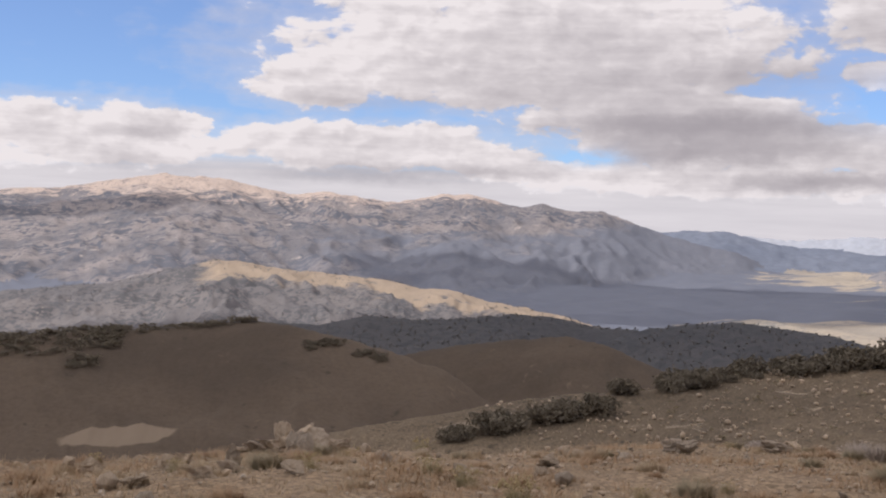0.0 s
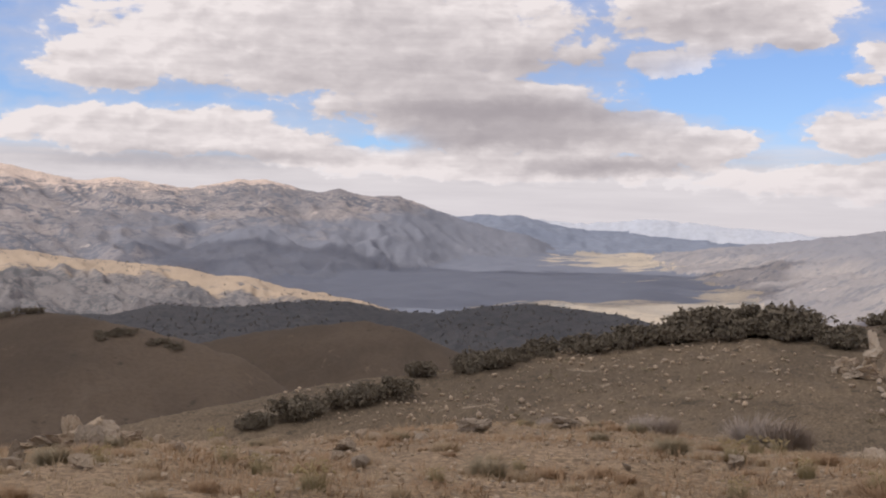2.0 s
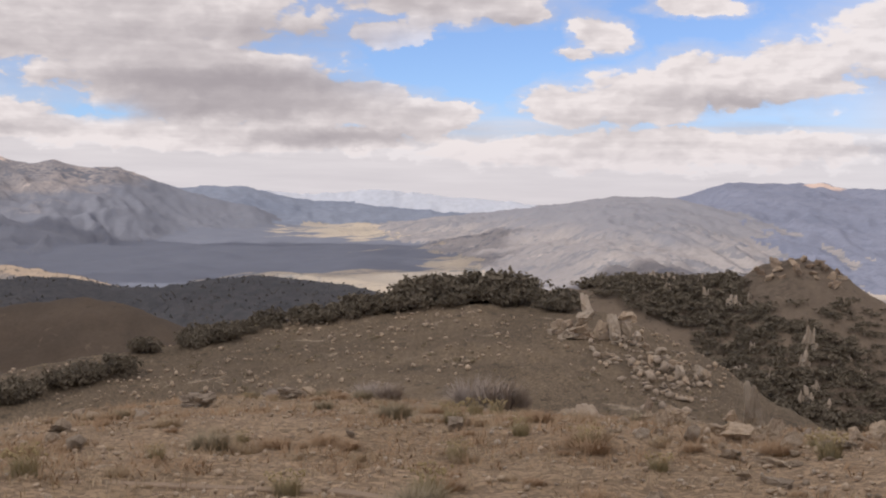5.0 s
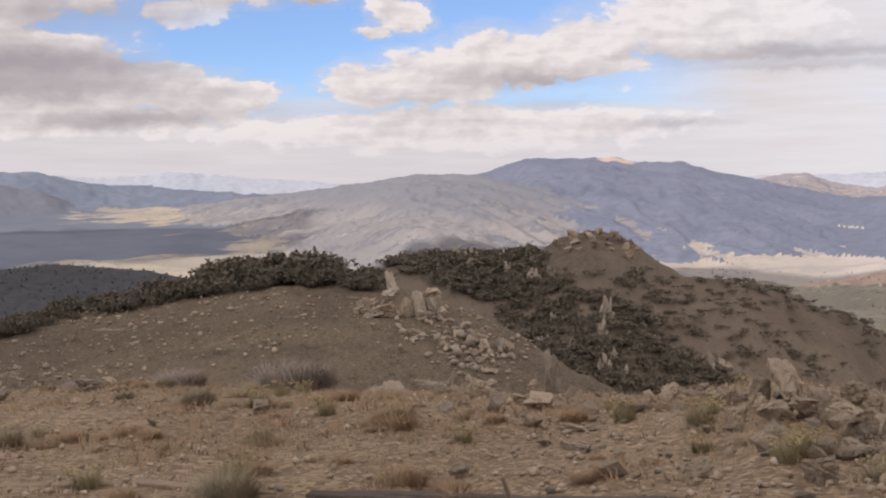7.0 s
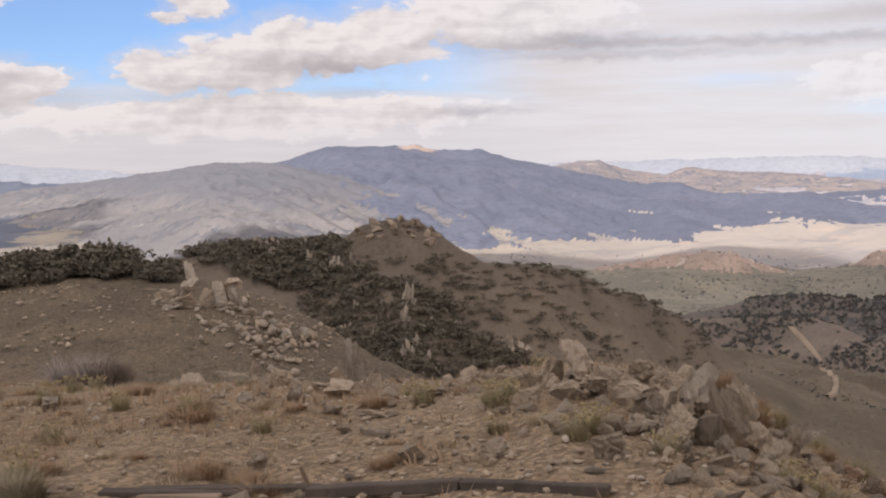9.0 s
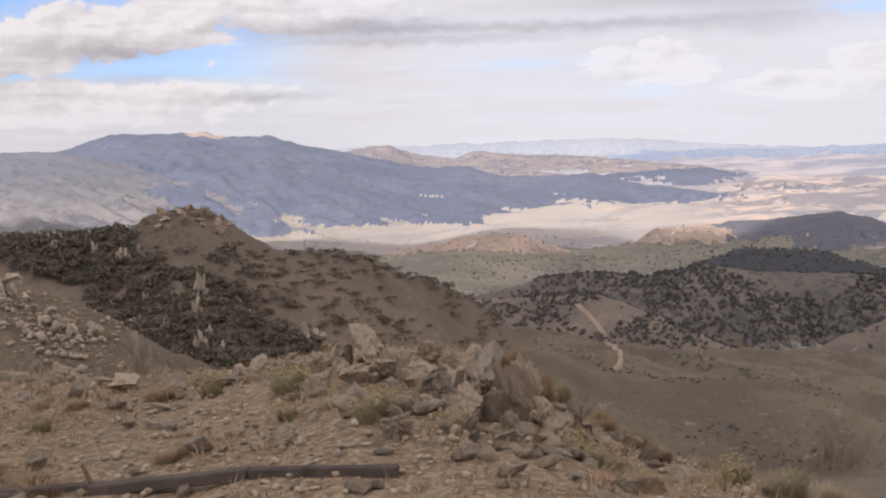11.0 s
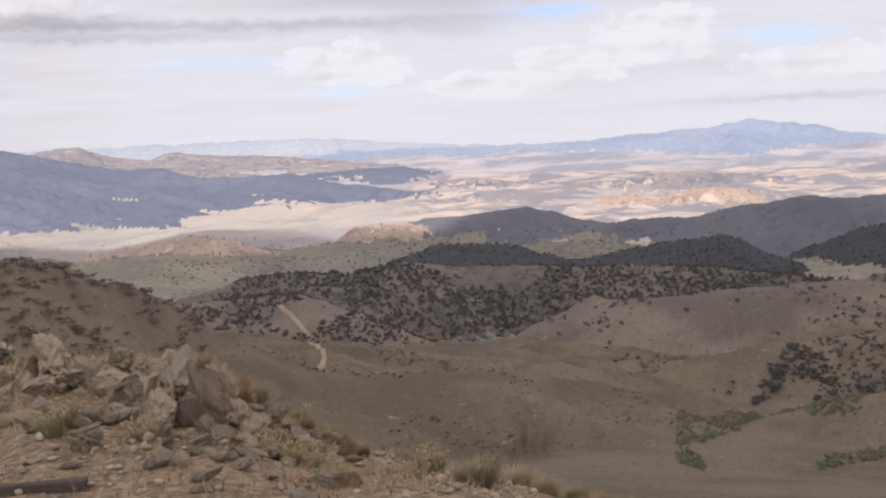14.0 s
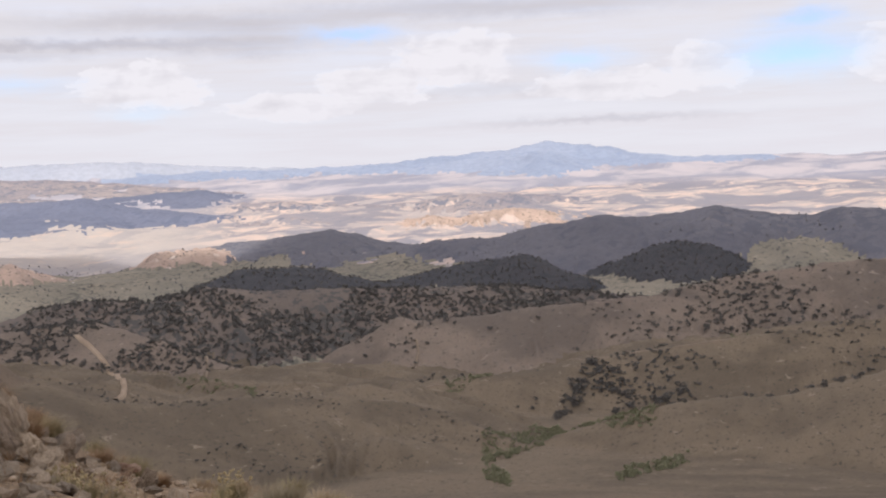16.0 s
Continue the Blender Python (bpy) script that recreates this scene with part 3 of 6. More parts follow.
# Every hill: its crest as (bearing, height angle from the eye, distance), then the fall per metre towards and away from
# the middle of the place, the depth of its gullies, their spacing and its cover.
HILLS = {
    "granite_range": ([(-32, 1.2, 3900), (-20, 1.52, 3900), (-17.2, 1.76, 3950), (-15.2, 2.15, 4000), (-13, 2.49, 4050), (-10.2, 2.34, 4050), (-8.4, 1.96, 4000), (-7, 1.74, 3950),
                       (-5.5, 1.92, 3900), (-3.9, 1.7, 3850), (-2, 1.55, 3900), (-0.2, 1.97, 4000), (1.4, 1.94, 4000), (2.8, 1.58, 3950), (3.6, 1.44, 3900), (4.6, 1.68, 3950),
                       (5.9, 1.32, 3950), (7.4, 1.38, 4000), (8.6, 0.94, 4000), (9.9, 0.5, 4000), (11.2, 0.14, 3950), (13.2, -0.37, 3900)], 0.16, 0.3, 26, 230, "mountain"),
    "hazy_far_ridge": ([(8, 0.2, 4500), (9.9, 0.45, 4500), (11.2, 0.55, 4500), (13, 0.58, 4500), (14.4, 0.27, 4500), (15.8, -0.02, 4500), (18.5, -0.17, 4500), (20.4, -0.43, 4500), (23.5, -0.6, 4500)], 0.14, 0.3, 12, 200, "hazy_blue_ridge"),
    "hazy_pale_far_range": ([(4, 0.3, 4750), (10, 0.49, 4750), (13.2, 0.46, 4750), (15.8, 0.24, 4750), (19.3, 0.5, 4750), (23.8, 0.1, 4750), (28, -0.25, 4750), (40, -0.3, 4750), (45, 0.0, 4750), (48.7, 0.05, 4750),
                        (53.2, 0.1, 4750), (58.5, 0.19, 4750), (61.1, -0.02, 4750), (63.7, -0.29, 4750), (68, -0.5, 4750)], 0.9, 0.3, 8, 250, "hazy_pale_range"),
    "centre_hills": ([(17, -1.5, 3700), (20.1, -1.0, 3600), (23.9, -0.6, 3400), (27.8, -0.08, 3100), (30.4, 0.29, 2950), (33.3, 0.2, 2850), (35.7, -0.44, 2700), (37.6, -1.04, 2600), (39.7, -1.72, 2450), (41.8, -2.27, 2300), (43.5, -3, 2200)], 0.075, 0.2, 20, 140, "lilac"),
    "big_mountain": ([(29, -0.3, 3600), (31.3, -0.05, 3600), (33.4, 0.26, 3600), (35.5, 0.94, 3600), (39, 0.93, 3600), (39.7, 0.97, 3600), (40.5, 0.68, 3600), (42.6, 0.72, 3550), (44.2, 0.22, 3500), (46, -0.13, 3400), (48.1, -0.64, 3300)], 0.095, 0.3, 30, 240, "hazy_woods"),
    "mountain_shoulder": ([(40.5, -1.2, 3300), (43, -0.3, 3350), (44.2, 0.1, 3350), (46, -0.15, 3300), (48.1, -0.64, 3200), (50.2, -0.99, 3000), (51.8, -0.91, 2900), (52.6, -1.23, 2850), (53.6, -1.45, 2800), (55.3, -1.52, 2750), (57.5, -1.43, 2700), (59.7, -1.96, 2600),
                           (62.4, -2.31, 2500), (65, -2.77, 2400), (66.3, -3.25, 2300)], 0.078, 0.3, 24, 150, "hazy_woods"),
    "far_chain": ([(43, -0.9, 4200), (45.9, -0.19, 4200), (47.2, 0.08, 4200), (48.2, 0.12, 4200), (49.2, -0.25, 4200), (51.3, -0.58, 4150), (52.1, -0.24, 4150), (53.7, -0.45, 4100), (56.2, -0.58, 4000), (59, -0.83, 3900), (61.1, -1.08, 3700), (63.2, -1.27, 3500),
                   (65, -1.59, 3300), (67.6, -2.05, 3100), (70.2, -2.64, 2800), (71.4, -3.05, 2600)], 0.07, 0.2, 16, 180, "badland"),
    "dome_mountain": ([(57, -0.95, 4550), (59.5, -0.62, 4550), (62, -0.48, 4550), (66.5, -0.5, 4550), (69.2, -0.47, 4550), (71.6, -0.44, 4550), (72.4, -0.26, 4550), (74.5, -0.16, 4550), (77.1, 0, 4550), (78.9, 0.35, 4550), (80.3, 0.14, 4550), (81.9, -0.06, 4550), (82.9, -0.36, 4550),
                       (85, -0.63, 4550), (87.5, -0.67, 4550), (89, -0.63, 4550), (90, -0.94, 4550), (91.4, -0.9, 4550), (92.9, -1.12, 4550), (94, -0.92, 4550), (104, -0.7, 4550)], 0.10, 0.3, 34, 220, "hazy_blue_range"),
    "dusk_hills": ([(58.5, -1.5, 3250), (61, -1.35, 3250), (62.9, -1.28, 3250), (64.2, -1.6, 3200), (65.7, -1.72, 3150), (67, -1.98, 3100), (69.6, -2.15, 3050), (71.8, -2.06, 3000), (73.3, -2.12, 3000), (75.5, -2.5, 2950)], 0.11, 0.2, 16, 110, "hazy_woods"),
    "badland_hills": ([(64.5, -2.0, 2750), (66.5, -1.95, 2700), (69.1, -2.32, 2600), (72.3, -2.36, 2600), (74.4, -2.03, 2600), (76.5, -1.97, 2600), (78.7, -2.18, 2600), (81.8, -2.5, 2600), (84, -2.62, 2600), (87, -2.95, 2550)], 0.06, 0.15, 22, 75, "badland"),
    "badland_knolls": ([(70, -3.7, 2000), (71.6, -3.3, 2000), (73.2, -2.95, 2050), (74.6, -3.05, 2050), (76, -2.8, 2050), (77.8, -2.75, 2100), (79.6, -3.1, 2100), (82, -3.35, 2100)], 0.1, 0.15, 22, 55, "cliff"),
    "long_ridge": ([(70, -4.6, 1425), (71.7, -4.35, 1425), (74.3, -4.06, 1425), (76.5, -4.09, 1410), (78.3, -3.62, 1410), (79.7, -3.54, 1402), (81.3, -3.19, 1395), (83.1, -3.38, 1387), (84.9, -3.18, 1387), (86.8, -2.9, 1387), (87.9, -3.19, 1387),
                    (89.4, -3.38, 1387), (90.9, -3.47, 1387), (92.1, -3.14, 1387), (94, -3.28, 1387), (106, -3.1, 1387)], 0.24, 0.3, 12, 70, "hazy_ridge_woods"),
    "low_ridge": ([(62, -4.1, 1620), (63.9, -3.8, 1620), (66.3, -3.67, 1620), (68.6, -3.38, 1620), (69.9, -3.67, 1620), (71.4, -4.14, 1620), (73.9, -4.43, 1620)], 0.1, 0.25, 8, 70, "hazy_ridge_woods"),
    "dark_hill_a": ([(62.9, -5.6, 1000), (64.2, -5.07, 1000), (67.4, -5.1, 1000), (68.4, -5.34, 1000), (70, -5.81, 1000), (71.6, -6.1, 1000)], 0.25, 0.3, 5, 60, "dark_woods"),
    "dark_hill_b": ([(71, -6.0, 1100), (74.3, -5.39, 1100), (76.4, -5.09, 1100), (77.9, -4.93, 1100), (78.8, -5.36, 1100), (79.9, -5.92, 1100)], 0.25, 0.3, 6, 70, "dark_woods"),
    "dark_hill_c": ([(80, -6.1, 1200), (82.2, -5.33, 1200), (83.6, -4.76, 1200), (84.9, -4.56, 1200), (86.4, -4.78, 1200), (87.4, -5.19, 1200), (88.5, -5.8, 1200)], 0.28, 0.3, 6, 70, "dark_woods"),
    "sage_hill": ([(86, -5.0, 1260), (88.7, -4.7, 1260), (90.6, -4.48, 1260), (92.3, -5.01, 1260), (97, -5.4, 1260)], 0.2, 0.3, 6, 90, "sage"),
    "wood_hill": ([(49.5, -7.9, 760), (52, -7.1, 760), (53.7, -6.7, 760), (55.1, -6.31, 760), (57.1, -6.08, 760), (60.3, -6.31, 760), (61.3, -6.12, 760), (62.6, -5.76, 780), (65, -6.08, 780), (68.9, -6.21, 800), (71.6, -6.28, 800), (76.9, -6.36, 820), (79.6, -6.71, 820), (84, -7.2, 800)], 0.3, 0.35, 14, 70, "woods"),
    "road_spur": ([(47, -8.4, 560), (50.5, -7.5, 560), (52.3, -7.27, 560), (54.1, -7.2, 560), (56, -7.08, 560), (57.8, -7.08, 560), (59, -7.51, 545), (61, -8.3, 530), (63, -9.22, 515), (65.5, -10.18, 500), (67.4, -10.82, 490)], 0.3, 0.35, 4, 45, "hazy_tan"),
    "tan_hill": ([(69.5, -8.8, 640), (71.5, -7.66, 650), (73.1, -7.89, 650), (75.5, -7.77, 660), (78.2, -7.46, 670), (81.1, -7.15, 680), (83.5, -7.07, 690), (84.8, -6.7, 700), (87.4, -6.22, 720), (89.9, -5.87, 740), (92.3, -5.57, 750), (93.9, -5.48, 760), (106, -5.2, 760)], 0.3, 0.3, 10, 60, "hazy_tan"),
    "track_slope": ([(66, -11.2, 440), (67.6, -10.83, 450), (71.4, -11.03, 450), (76.8, -10.59, 455), (82.1, -9.79, 465), (87.3, -9.06, 475), (93.9, -8.15, 490), (106, -7.0, 500)], 0.28, 0.16, 9, 60, "tan"),
    "near_right_slope": ([(76.6, -14.1, 330), (79.3, -13.39, 330), (82, -12.65, 330), (84.7, -12.02, 330), (87.3, -11.75, 330), (89.3, -11.73, 330), (91, -11.32, 330), (93.9, -10.52, 330), (106, -9, 330)], 0.2, 0.26, 9, 55, "tan"),
    "bench": ([(47, -9.3, 300), (53.5, -9.4, 300), (55.9, -9.85, 300), (57.1, -10.41, 300), (58.9, -10.95, 303), (60.9, -11.28, 306), (63.6, -11.17, 310), (66.2, -11.1, 318), (67.6, -11.22, 320), (71.3, -11.61, 330), (74, -12.33, 330), (76.1, -13.31, 320), (80, -15, 300)], 0.09, 0.14, 11, 55, "tan"),
    "golden_ridge": ([(-32, -3.2, 1700), (-20, -3.0, 1700), (-15.1, -2.5, 1700), (-12, -1.75, 1700), (-10.5, -1.36, 1700), (-9, -1.48, 1700), (-7, -1.77, 1700), (-4.8, -1.96, 1680), (-2.7, -2.11, 1650), (-1.1, -2.5, 1640), (0.5, -2.52, 1620), (1.8, -2.91, 1610), (4.2, -3.31, 1590), (5.8, -3.63, 1570), (7.2, -4.01, 1550)], 0.11, 0.2, 16, 80, "pinyon"),
    "wooded_hill_left": ([(-11, -4.7, 950), (-7.9, -4.27, 950), (-5.8, -4.31, 950), (-3.5, -3.86, 950), (-0.8, -4.0, 950), (3.2, -3.62, 960), (5.3, -3.65, 970), (7.2, -4.01, 960), (9, -4.1, 950)], 0.18, 0.3, 9, 80, "dark_woods"),
    "wooded_hill_mid": ([(8, -4.6, 860), (9.8, -4.01, 860), (11, -3.83, 860), (13.6, -3.57, 860), (15.1, -3.67, 860), (17.3, -3.9, 850), (20, -4.5, 850)], 0.2, 0.3, 8, 80, "dark_woods"),
    "brown_hill": ([(-32, -5.2, 450), (-19.9, -5.04, 450), (-18.5, -4.84, 450), (-16.3, -4.71, 450), (-12.6, -4.55, 450), (-8.7, -4.18, 450), (-6.9, -4.41, 445), (-4.8, -4.89, 440), (-2.1, -5.54, 430), (-0.5, -6.16, 420)], 0.3, 0.35, 5, 60, "brown"),
    "brown_hill_behind": ([(-2.6, -5.95, 520), (-1, -5.51, 520), (1.1, -5.06, 520), (3.2, -4.78, 520), (5.9, -4.55, 520), (7.4, -4.78, 515), (9, -5.35, 510), (10.1, -5.9, 500)], 0.3, 0.35, 5, 50, "brown"),
    "mid_ridge": ([(-9, -10.2, 95), (-5.2, -9.4, 98), (-2, -8.75, 100), (1.8, -8.0, 104), (5.5, -7.31, 108), (9.3, -6.95, 112), (13.3, -6.02, 116), (15.9, -5.6, 118), (19.9, -5.19, 120), (23.9, -4.68, 122), (26.5, -4.77, 122), (28, -4.92, 120),
                   (30.3, -5.25, 116), (32.2, -5.89, 112), (33.8, -6.58, 108), (35.7, -7.66, 104), (38, -9.2, 100)], 0.1, 0.3, 0.8, 25, "ridge"),
    "cone_hill": ([(25.5, -4.6, 270), (27, -4.2, 270), (28.8, -4.06, 270), (30.4, -3.74, 270), (31.7, -3.55, 272), (34.4, -3.58, 276), (36.2, -3.42, 278), (37, -2.76, 280), (38.6, -2.43, 280), (39.9, -2.65, 280), (40.7, -3.18, 278), (41.8, -3.98, 276), (42.8, -4.59, 274),
                   (44.4, -4.71, 276), (46.2, -4.94, 280), (47.4, -5.27, 284), (48.7, -5.9, 286), (49.9, -6.26, 290), (51.9, -7.2, 300), (53.5, -8.5, 305), (55.3, -9.9, 310), (57.1, -10.9, 312)], 0.42, 0.4, 2.5, 26, "cone"),
    "cliffs_a": ([(48.6, -4.9, 1450), (50.9, -4.44, 1450), (53, -4.18, 1450), (54.3, -4.23, 1450), (55.7, -4.8, 1450)], 0.3, 0.12, 9, 22, "cliff"),
    "cliffs_b": ([(59.7, -4.7, 1500), (60.5, -4.11, 1500), (63.1, -3.97, 1500), (63.9, -4.2, 1500), (64.3, -4.7, 1500)], 0.35, 0.12, 9, 22, "cliff"),
    "cliffs_c": ([(65.6, -4.75, 1500), (67.1, -4.27, 1500), (68.6, -4.75, 1500)], 0.35, 0.12, 9, 22, "cliff"),
}
RIM = [(-60, -11.0, 17), (-19.8, -10.63, 17), (-14.9, -10.69, 17), (-9.8, -10.32, 17.5), (-4.6, -10.29, 17.5), (0.7, -10.36, 18), (6, -9.95, 19), (11.2, -9.6, 21), (17.5, -9.4, 24), (24, -9.9, 24), (29.4, -10.2, 22),
       (37, -10.3, 18), (42.3, -10.35, 14), (47.5, -10.3, 11), (52.8, -11.2, 9.8), (55, -11.9, 9.8), (57.7, -13.2, 10.3), (60.7, -14.66, 11.0), (67.4, -15.96, 13.0), (69.5, -16.9, 13), (80, -20, 11), (110, -22, 10)]
FLOOR = ((0, -20), (60, -26), (140, -44), (230, -64), (330, -80), (600, -112), (1000, -122), (1700, -126), (2600, -108), (3600, -82), (4850, -62))
NAMES = list(HILLS)
# ranges whose spurs run long and slanting down the flank
SPURRED = ("granite_range", "big_mountain", "mountain_shoulder", "dome_mountain", "long_ridge")


def heights(az, r):
    """Height and cover of the land at bearings az (degrees) and distances r; both may be arrays."""
    az, r = np.broadcast_arrays(np.asarray(az, float), np.asarray(r, float))
    x, y = r * np.sin(np.radians(az)), r * np.cos(np.radians(az))
    fr, fz = zip(*FLOOR)
    z = np.interp(r, fr, fz) + 0.006 * np.minimum(r, 1300) * fbm(x / 170.0, y / 170.0, 4) * np.clip(r / 200, 0, 1)
    cover = np.full(r.shape, -1)
    jag = np.where(r > 1800, 0.0003, 0.0016) * r * fbm(x / (0.02 * r + 2), y / (0.02 * r + 2), 3) * np.clip((r - 60) / 200, 0, 1)
    best = z.copy()
    for i, n in enumerate(NAMES):
        pts, front, back, gully, gap, _ = HILLS[n]
        sharp, broad, rc = crest_line(n, az)
        away = np.clip(np.abs(rc - r) / (0.12 * rc), 0, 1)
        el = sharp + (broad - sharp) * away
        zc = EYE + rc * np.tan(np.radians(np.maximum(el, -35)))
        d = rc - r
        w, k = 0.02 * rc, 0.0025 * rc
        drop = np.where(d > 0, front, back) * (np.sqrt(d * d + w * w) - w)
        near = zc - drop + 0.003 * rc + 8 * k > z
        if not near.any():
            continue
        azn, rn, rcn, dn, zn = az[near], r[near], rc[near], d[near], z[near]
        skyline = 0.0009 * rcn * fbm(azn * 1.7 + 3.1 * i, rn / (0.02 * rcn) + 0.5, 4, 0.6)
        s = rcn * np.radians(azn)
        warp = fbm(s / gap * 0.6 + i, dn / gap * 0.6, 3)
        spur = 0.45 if n in SPURRED else 0.0
        g = ridged((s - spur * dn) / gap + 0.8 * warp + 7 * i, dn / (gap * (4.5 if spur else 1.8)) + 0.5 * warp, 3 if spur else 4)
        cut = gully * np.clip(np.abs(dn) / (gap * 1.2), 0, 1) * (g - 1.0) * 0.5
        h = zc[near] + skyline - drop[near] + cut
        top = h + jag[near]
        cover[near] = np.where(top > best[near], i, cover[near])
        best[near] = np.maximum(best[near], top)
        wn = w[near]
        blend = 0.4 * k[near] * np.exp(-np.abs(zn - h) / k[near]) * np.clip((np.abs(dn) - wn) / (3 * wn), 0, 1)
        z[near] = np.maximum(zn, h) + np.where(np.abs(dn) > wn, blend, 0)
    # the knoll underfoot
    a, e, d = (np.array(c, float) for c in zip(*RIM))
    el, rim = np.interp(az, a, e), np.interp(az, a, d)
    zr = EYE + rim * np.tan(np.radians(el))
    t = np.clip((r - 2.5) / (rim - 2.5), 0, None)
    inside = zr * np.minimum(t, 1) ** 1.7
    slope = -zr * 1.7 / (rim - 2.5)
    past = np.maximum(r - rim, 0)
    knoll = inside - past * (slope + 0.2 * (1 - np.exp(-past / 12.0)))
    knoll = knoll + np.clip(r / 5, 0, 1) * (0.10 * fbm(x / 3.1, y / 3.1, 4) + 0.025 * fbm(x / 0.5, y / 0.5, 3))
    cover = np.where(knoll > z, -2, cover)
    return np.maximum(z, knoll), cover


def ground_at(az, r):
    h, _ = heights(np.array([az]), np.array([r]))
    return float(h[0])


def spot(az, r):
    """The point of the ground at a bearing and distance."""
    return Vector((r * math.sin(radians(az)), r * math.cos(radians(az)), ground_at(az, r)))


def build_land():
    az = np.concatenate([np.arange(-26, 100, 0.11), np.arange(100, 334, 3.0)])
    r = np.concatenate([0.5 * 160 ** (np.arange(170) / 170), 80 * (4850 / 80) ** (np.arange(500) / 499)])
    nr = len(r)
    A, R = np.meshgrid(az, r)
    Z, C = heights(np.where(A > 180, A - 360, A), R)
    X, Y = R * np.sin(np.radians(A)), R * np.cos(np.radians(A))
    na = len(az)
    co = np.stack([X, Y, Z], -1).reshape(-1, 3)
    co = np.concatenate([co, [[0, 0, Z[0].mean()]]])
    i, j = np.meshgrid(np.arange(nr - 1), np.arange(na), indexing="ij")
    jn = (j + 1) % na
    quads = np.stack([i * na + j, i * na + jn, (i + 1) * na + jn, (i + 1) * na + j], -1).reshape(-1, 4)
    tri = np.stack([np.full(na, nr * na), np.arange(na), (np.arange(na) + 1) % na], -1)[:, ::-1]
    me = bpy.data.meshes.new("ground")
    nq, nt = len(quads), len(tri)
    me.vertices.add(len(co))
    me.vertices.foreach_set("co", co.ravel())
    me.loops.add(nq * 4 + nt * 3)
    me.loops.foreach_set("vertex_index", np.concatenate([quads.ravel(), tri.ravel()]))
    me.polygons.add(nq + nt)
    me.polygons.foreach_set("loop_start", np.concatenate([np.arange(nq) * 4, nq * 4 + np.arange(nt) * 3]))
    keys = list(MATS)
    for k in keys:
        me.materials.append(MATS[k])
    slot = {-2: keys.index("gravel"), -1: keys.index("plain")}
    for n, name in enumerate(NAMES):
        slot[n] = keys.index(HILLS[name][5])
    look_up = np.array([slot[k] for k in range(-2, len(NAMES))])
    ids = C[:-1, :]
    m = look_up[ids + 2]
    a, rr = np.where(A > 180, A - 360, A)[:-1], R[:-1]
    x, y, zz = X[:-1], Y[:-1], Z[:-1]
    m = zone(m, ids, a, rr, x, y, zz, keys)
    me.polygons.foreach_set("material_index", np.concatenate([m.ravel(), np.full(nt, slot[-2])]).astype(np.int32))
    me.update(calc_edges=True)
    me.validate()
    me.shade_smooth()
    ob = new("ground", me)
    tagged(ob, "stony desert hilltop falling to brown hills, valley and far mountains", "ground", kind="structure")


def zone(m, ids, a, r, x, y, z, keys):
    """Covers that change within one landform."""
    ragged = fbm(x / 140, y / 140, 5)
    flat = ids == -1
    m = np.where(flat & (r < 1500 + 150 * ragged), keys.index("sage"), m)
    m = np.where(flat & (r < 600), keys.index("tan"), m)
    return m


build_land()


# ---- unseen clouds, placed to shade the land ----
def cloud_material(name, dense):
    m, N = material(name)
    co = N.add("ShaderNodeTexCoord").outputs["Object"]
    thin = N.noise(co, 0.012, 5.0, 0.65)
    body = N.add("ShaderNodeMixShader", {0: 0.55, 1: N.add("ShaderNodeBsdfDiffuse", {0: rgb(0.95, 0.95, 0.96)}).outputs[0], 2: N.add("ShaderNodeBsdfTranslucent", {0: rgb(0.97, 0.97, 0.98)}).outputs[0]})
    clear = N.add("ShaderNodeBsdfTransparent", {0: rgb(1, 1, 1)})
    out = N.add("ShaderNodeMixShader", {0: N.math("MULTIPLY", N.step(thin, 0.30, 0.42), dense), 1: clear.outputs[0], 2: body.outputs[0]})
    N.add("ShaderNodeOutputMaterial", {0: out.outputs[0]})
    return m


CUMULUS, THIN_CUMULUS = cloud_material("cumulus", 0.66), cloud_material("thin_cumulus", 0.37)


def cumulus(az, r, along, across, turn, seed, mat, base=2600.0):
    """One flat-based cumulus out of view, set sunward so its shade falls around (az, r), along x across metres."""
    bm = bmesh.new()
    bmesh.ops.create_icosphere(bm, subdivisions=5, radius=1.0)
    for v in bm.verts:
        p = v.co.copy()
        n = noise.fractal(Vector((p.x * 1.6 + seed, p.y * 1.6, p.z)), 0.7, 2.0, 5) + 0.45 * noise.fractal(Vector((p.x * 5 + seed, p.y * 5, p.z * 3)), 0.7, 2.0, 4)
        k = 1.0 + 0.34 * n
        v.co = Vector((p.x * k * along / 2, p.y * k * across / 2, p.z * (260 if p.z > 0 else 40) * k))
    me = bpy.data.meshes.new("cloud")
    bm.to_mesh(me)
    bm.free()
    me.materials.append(mat)
    me.shade_smooth()
    ob = new("cloud", me)
    shift = bearing(SUN_AZ) * ((base + 100) / math.tan(radians(SUN_EL)))
    p = bearing(az) * r + shift
    ob.matrix_world = pose(p.x, p.y, base, 0, 0, turn)
    return tagged(ob, "white flat-based cumulus cloud, unseen, placed to shade the land", "cloud", kind="structure")


# each row is the stretch of land to be shaded
for i, row in enumerate([(38, 260, 2350, 2150, -38), (84, 1330, 900, 420, -85), (-15.3, 3440, 620, 260, 14), (9.0, 2420, 1250, 1000, -6)]):
    cumulus(*row, seed=3.7 * i, mat=CUMULUS if i < 2 else THIN_CUMULUS)

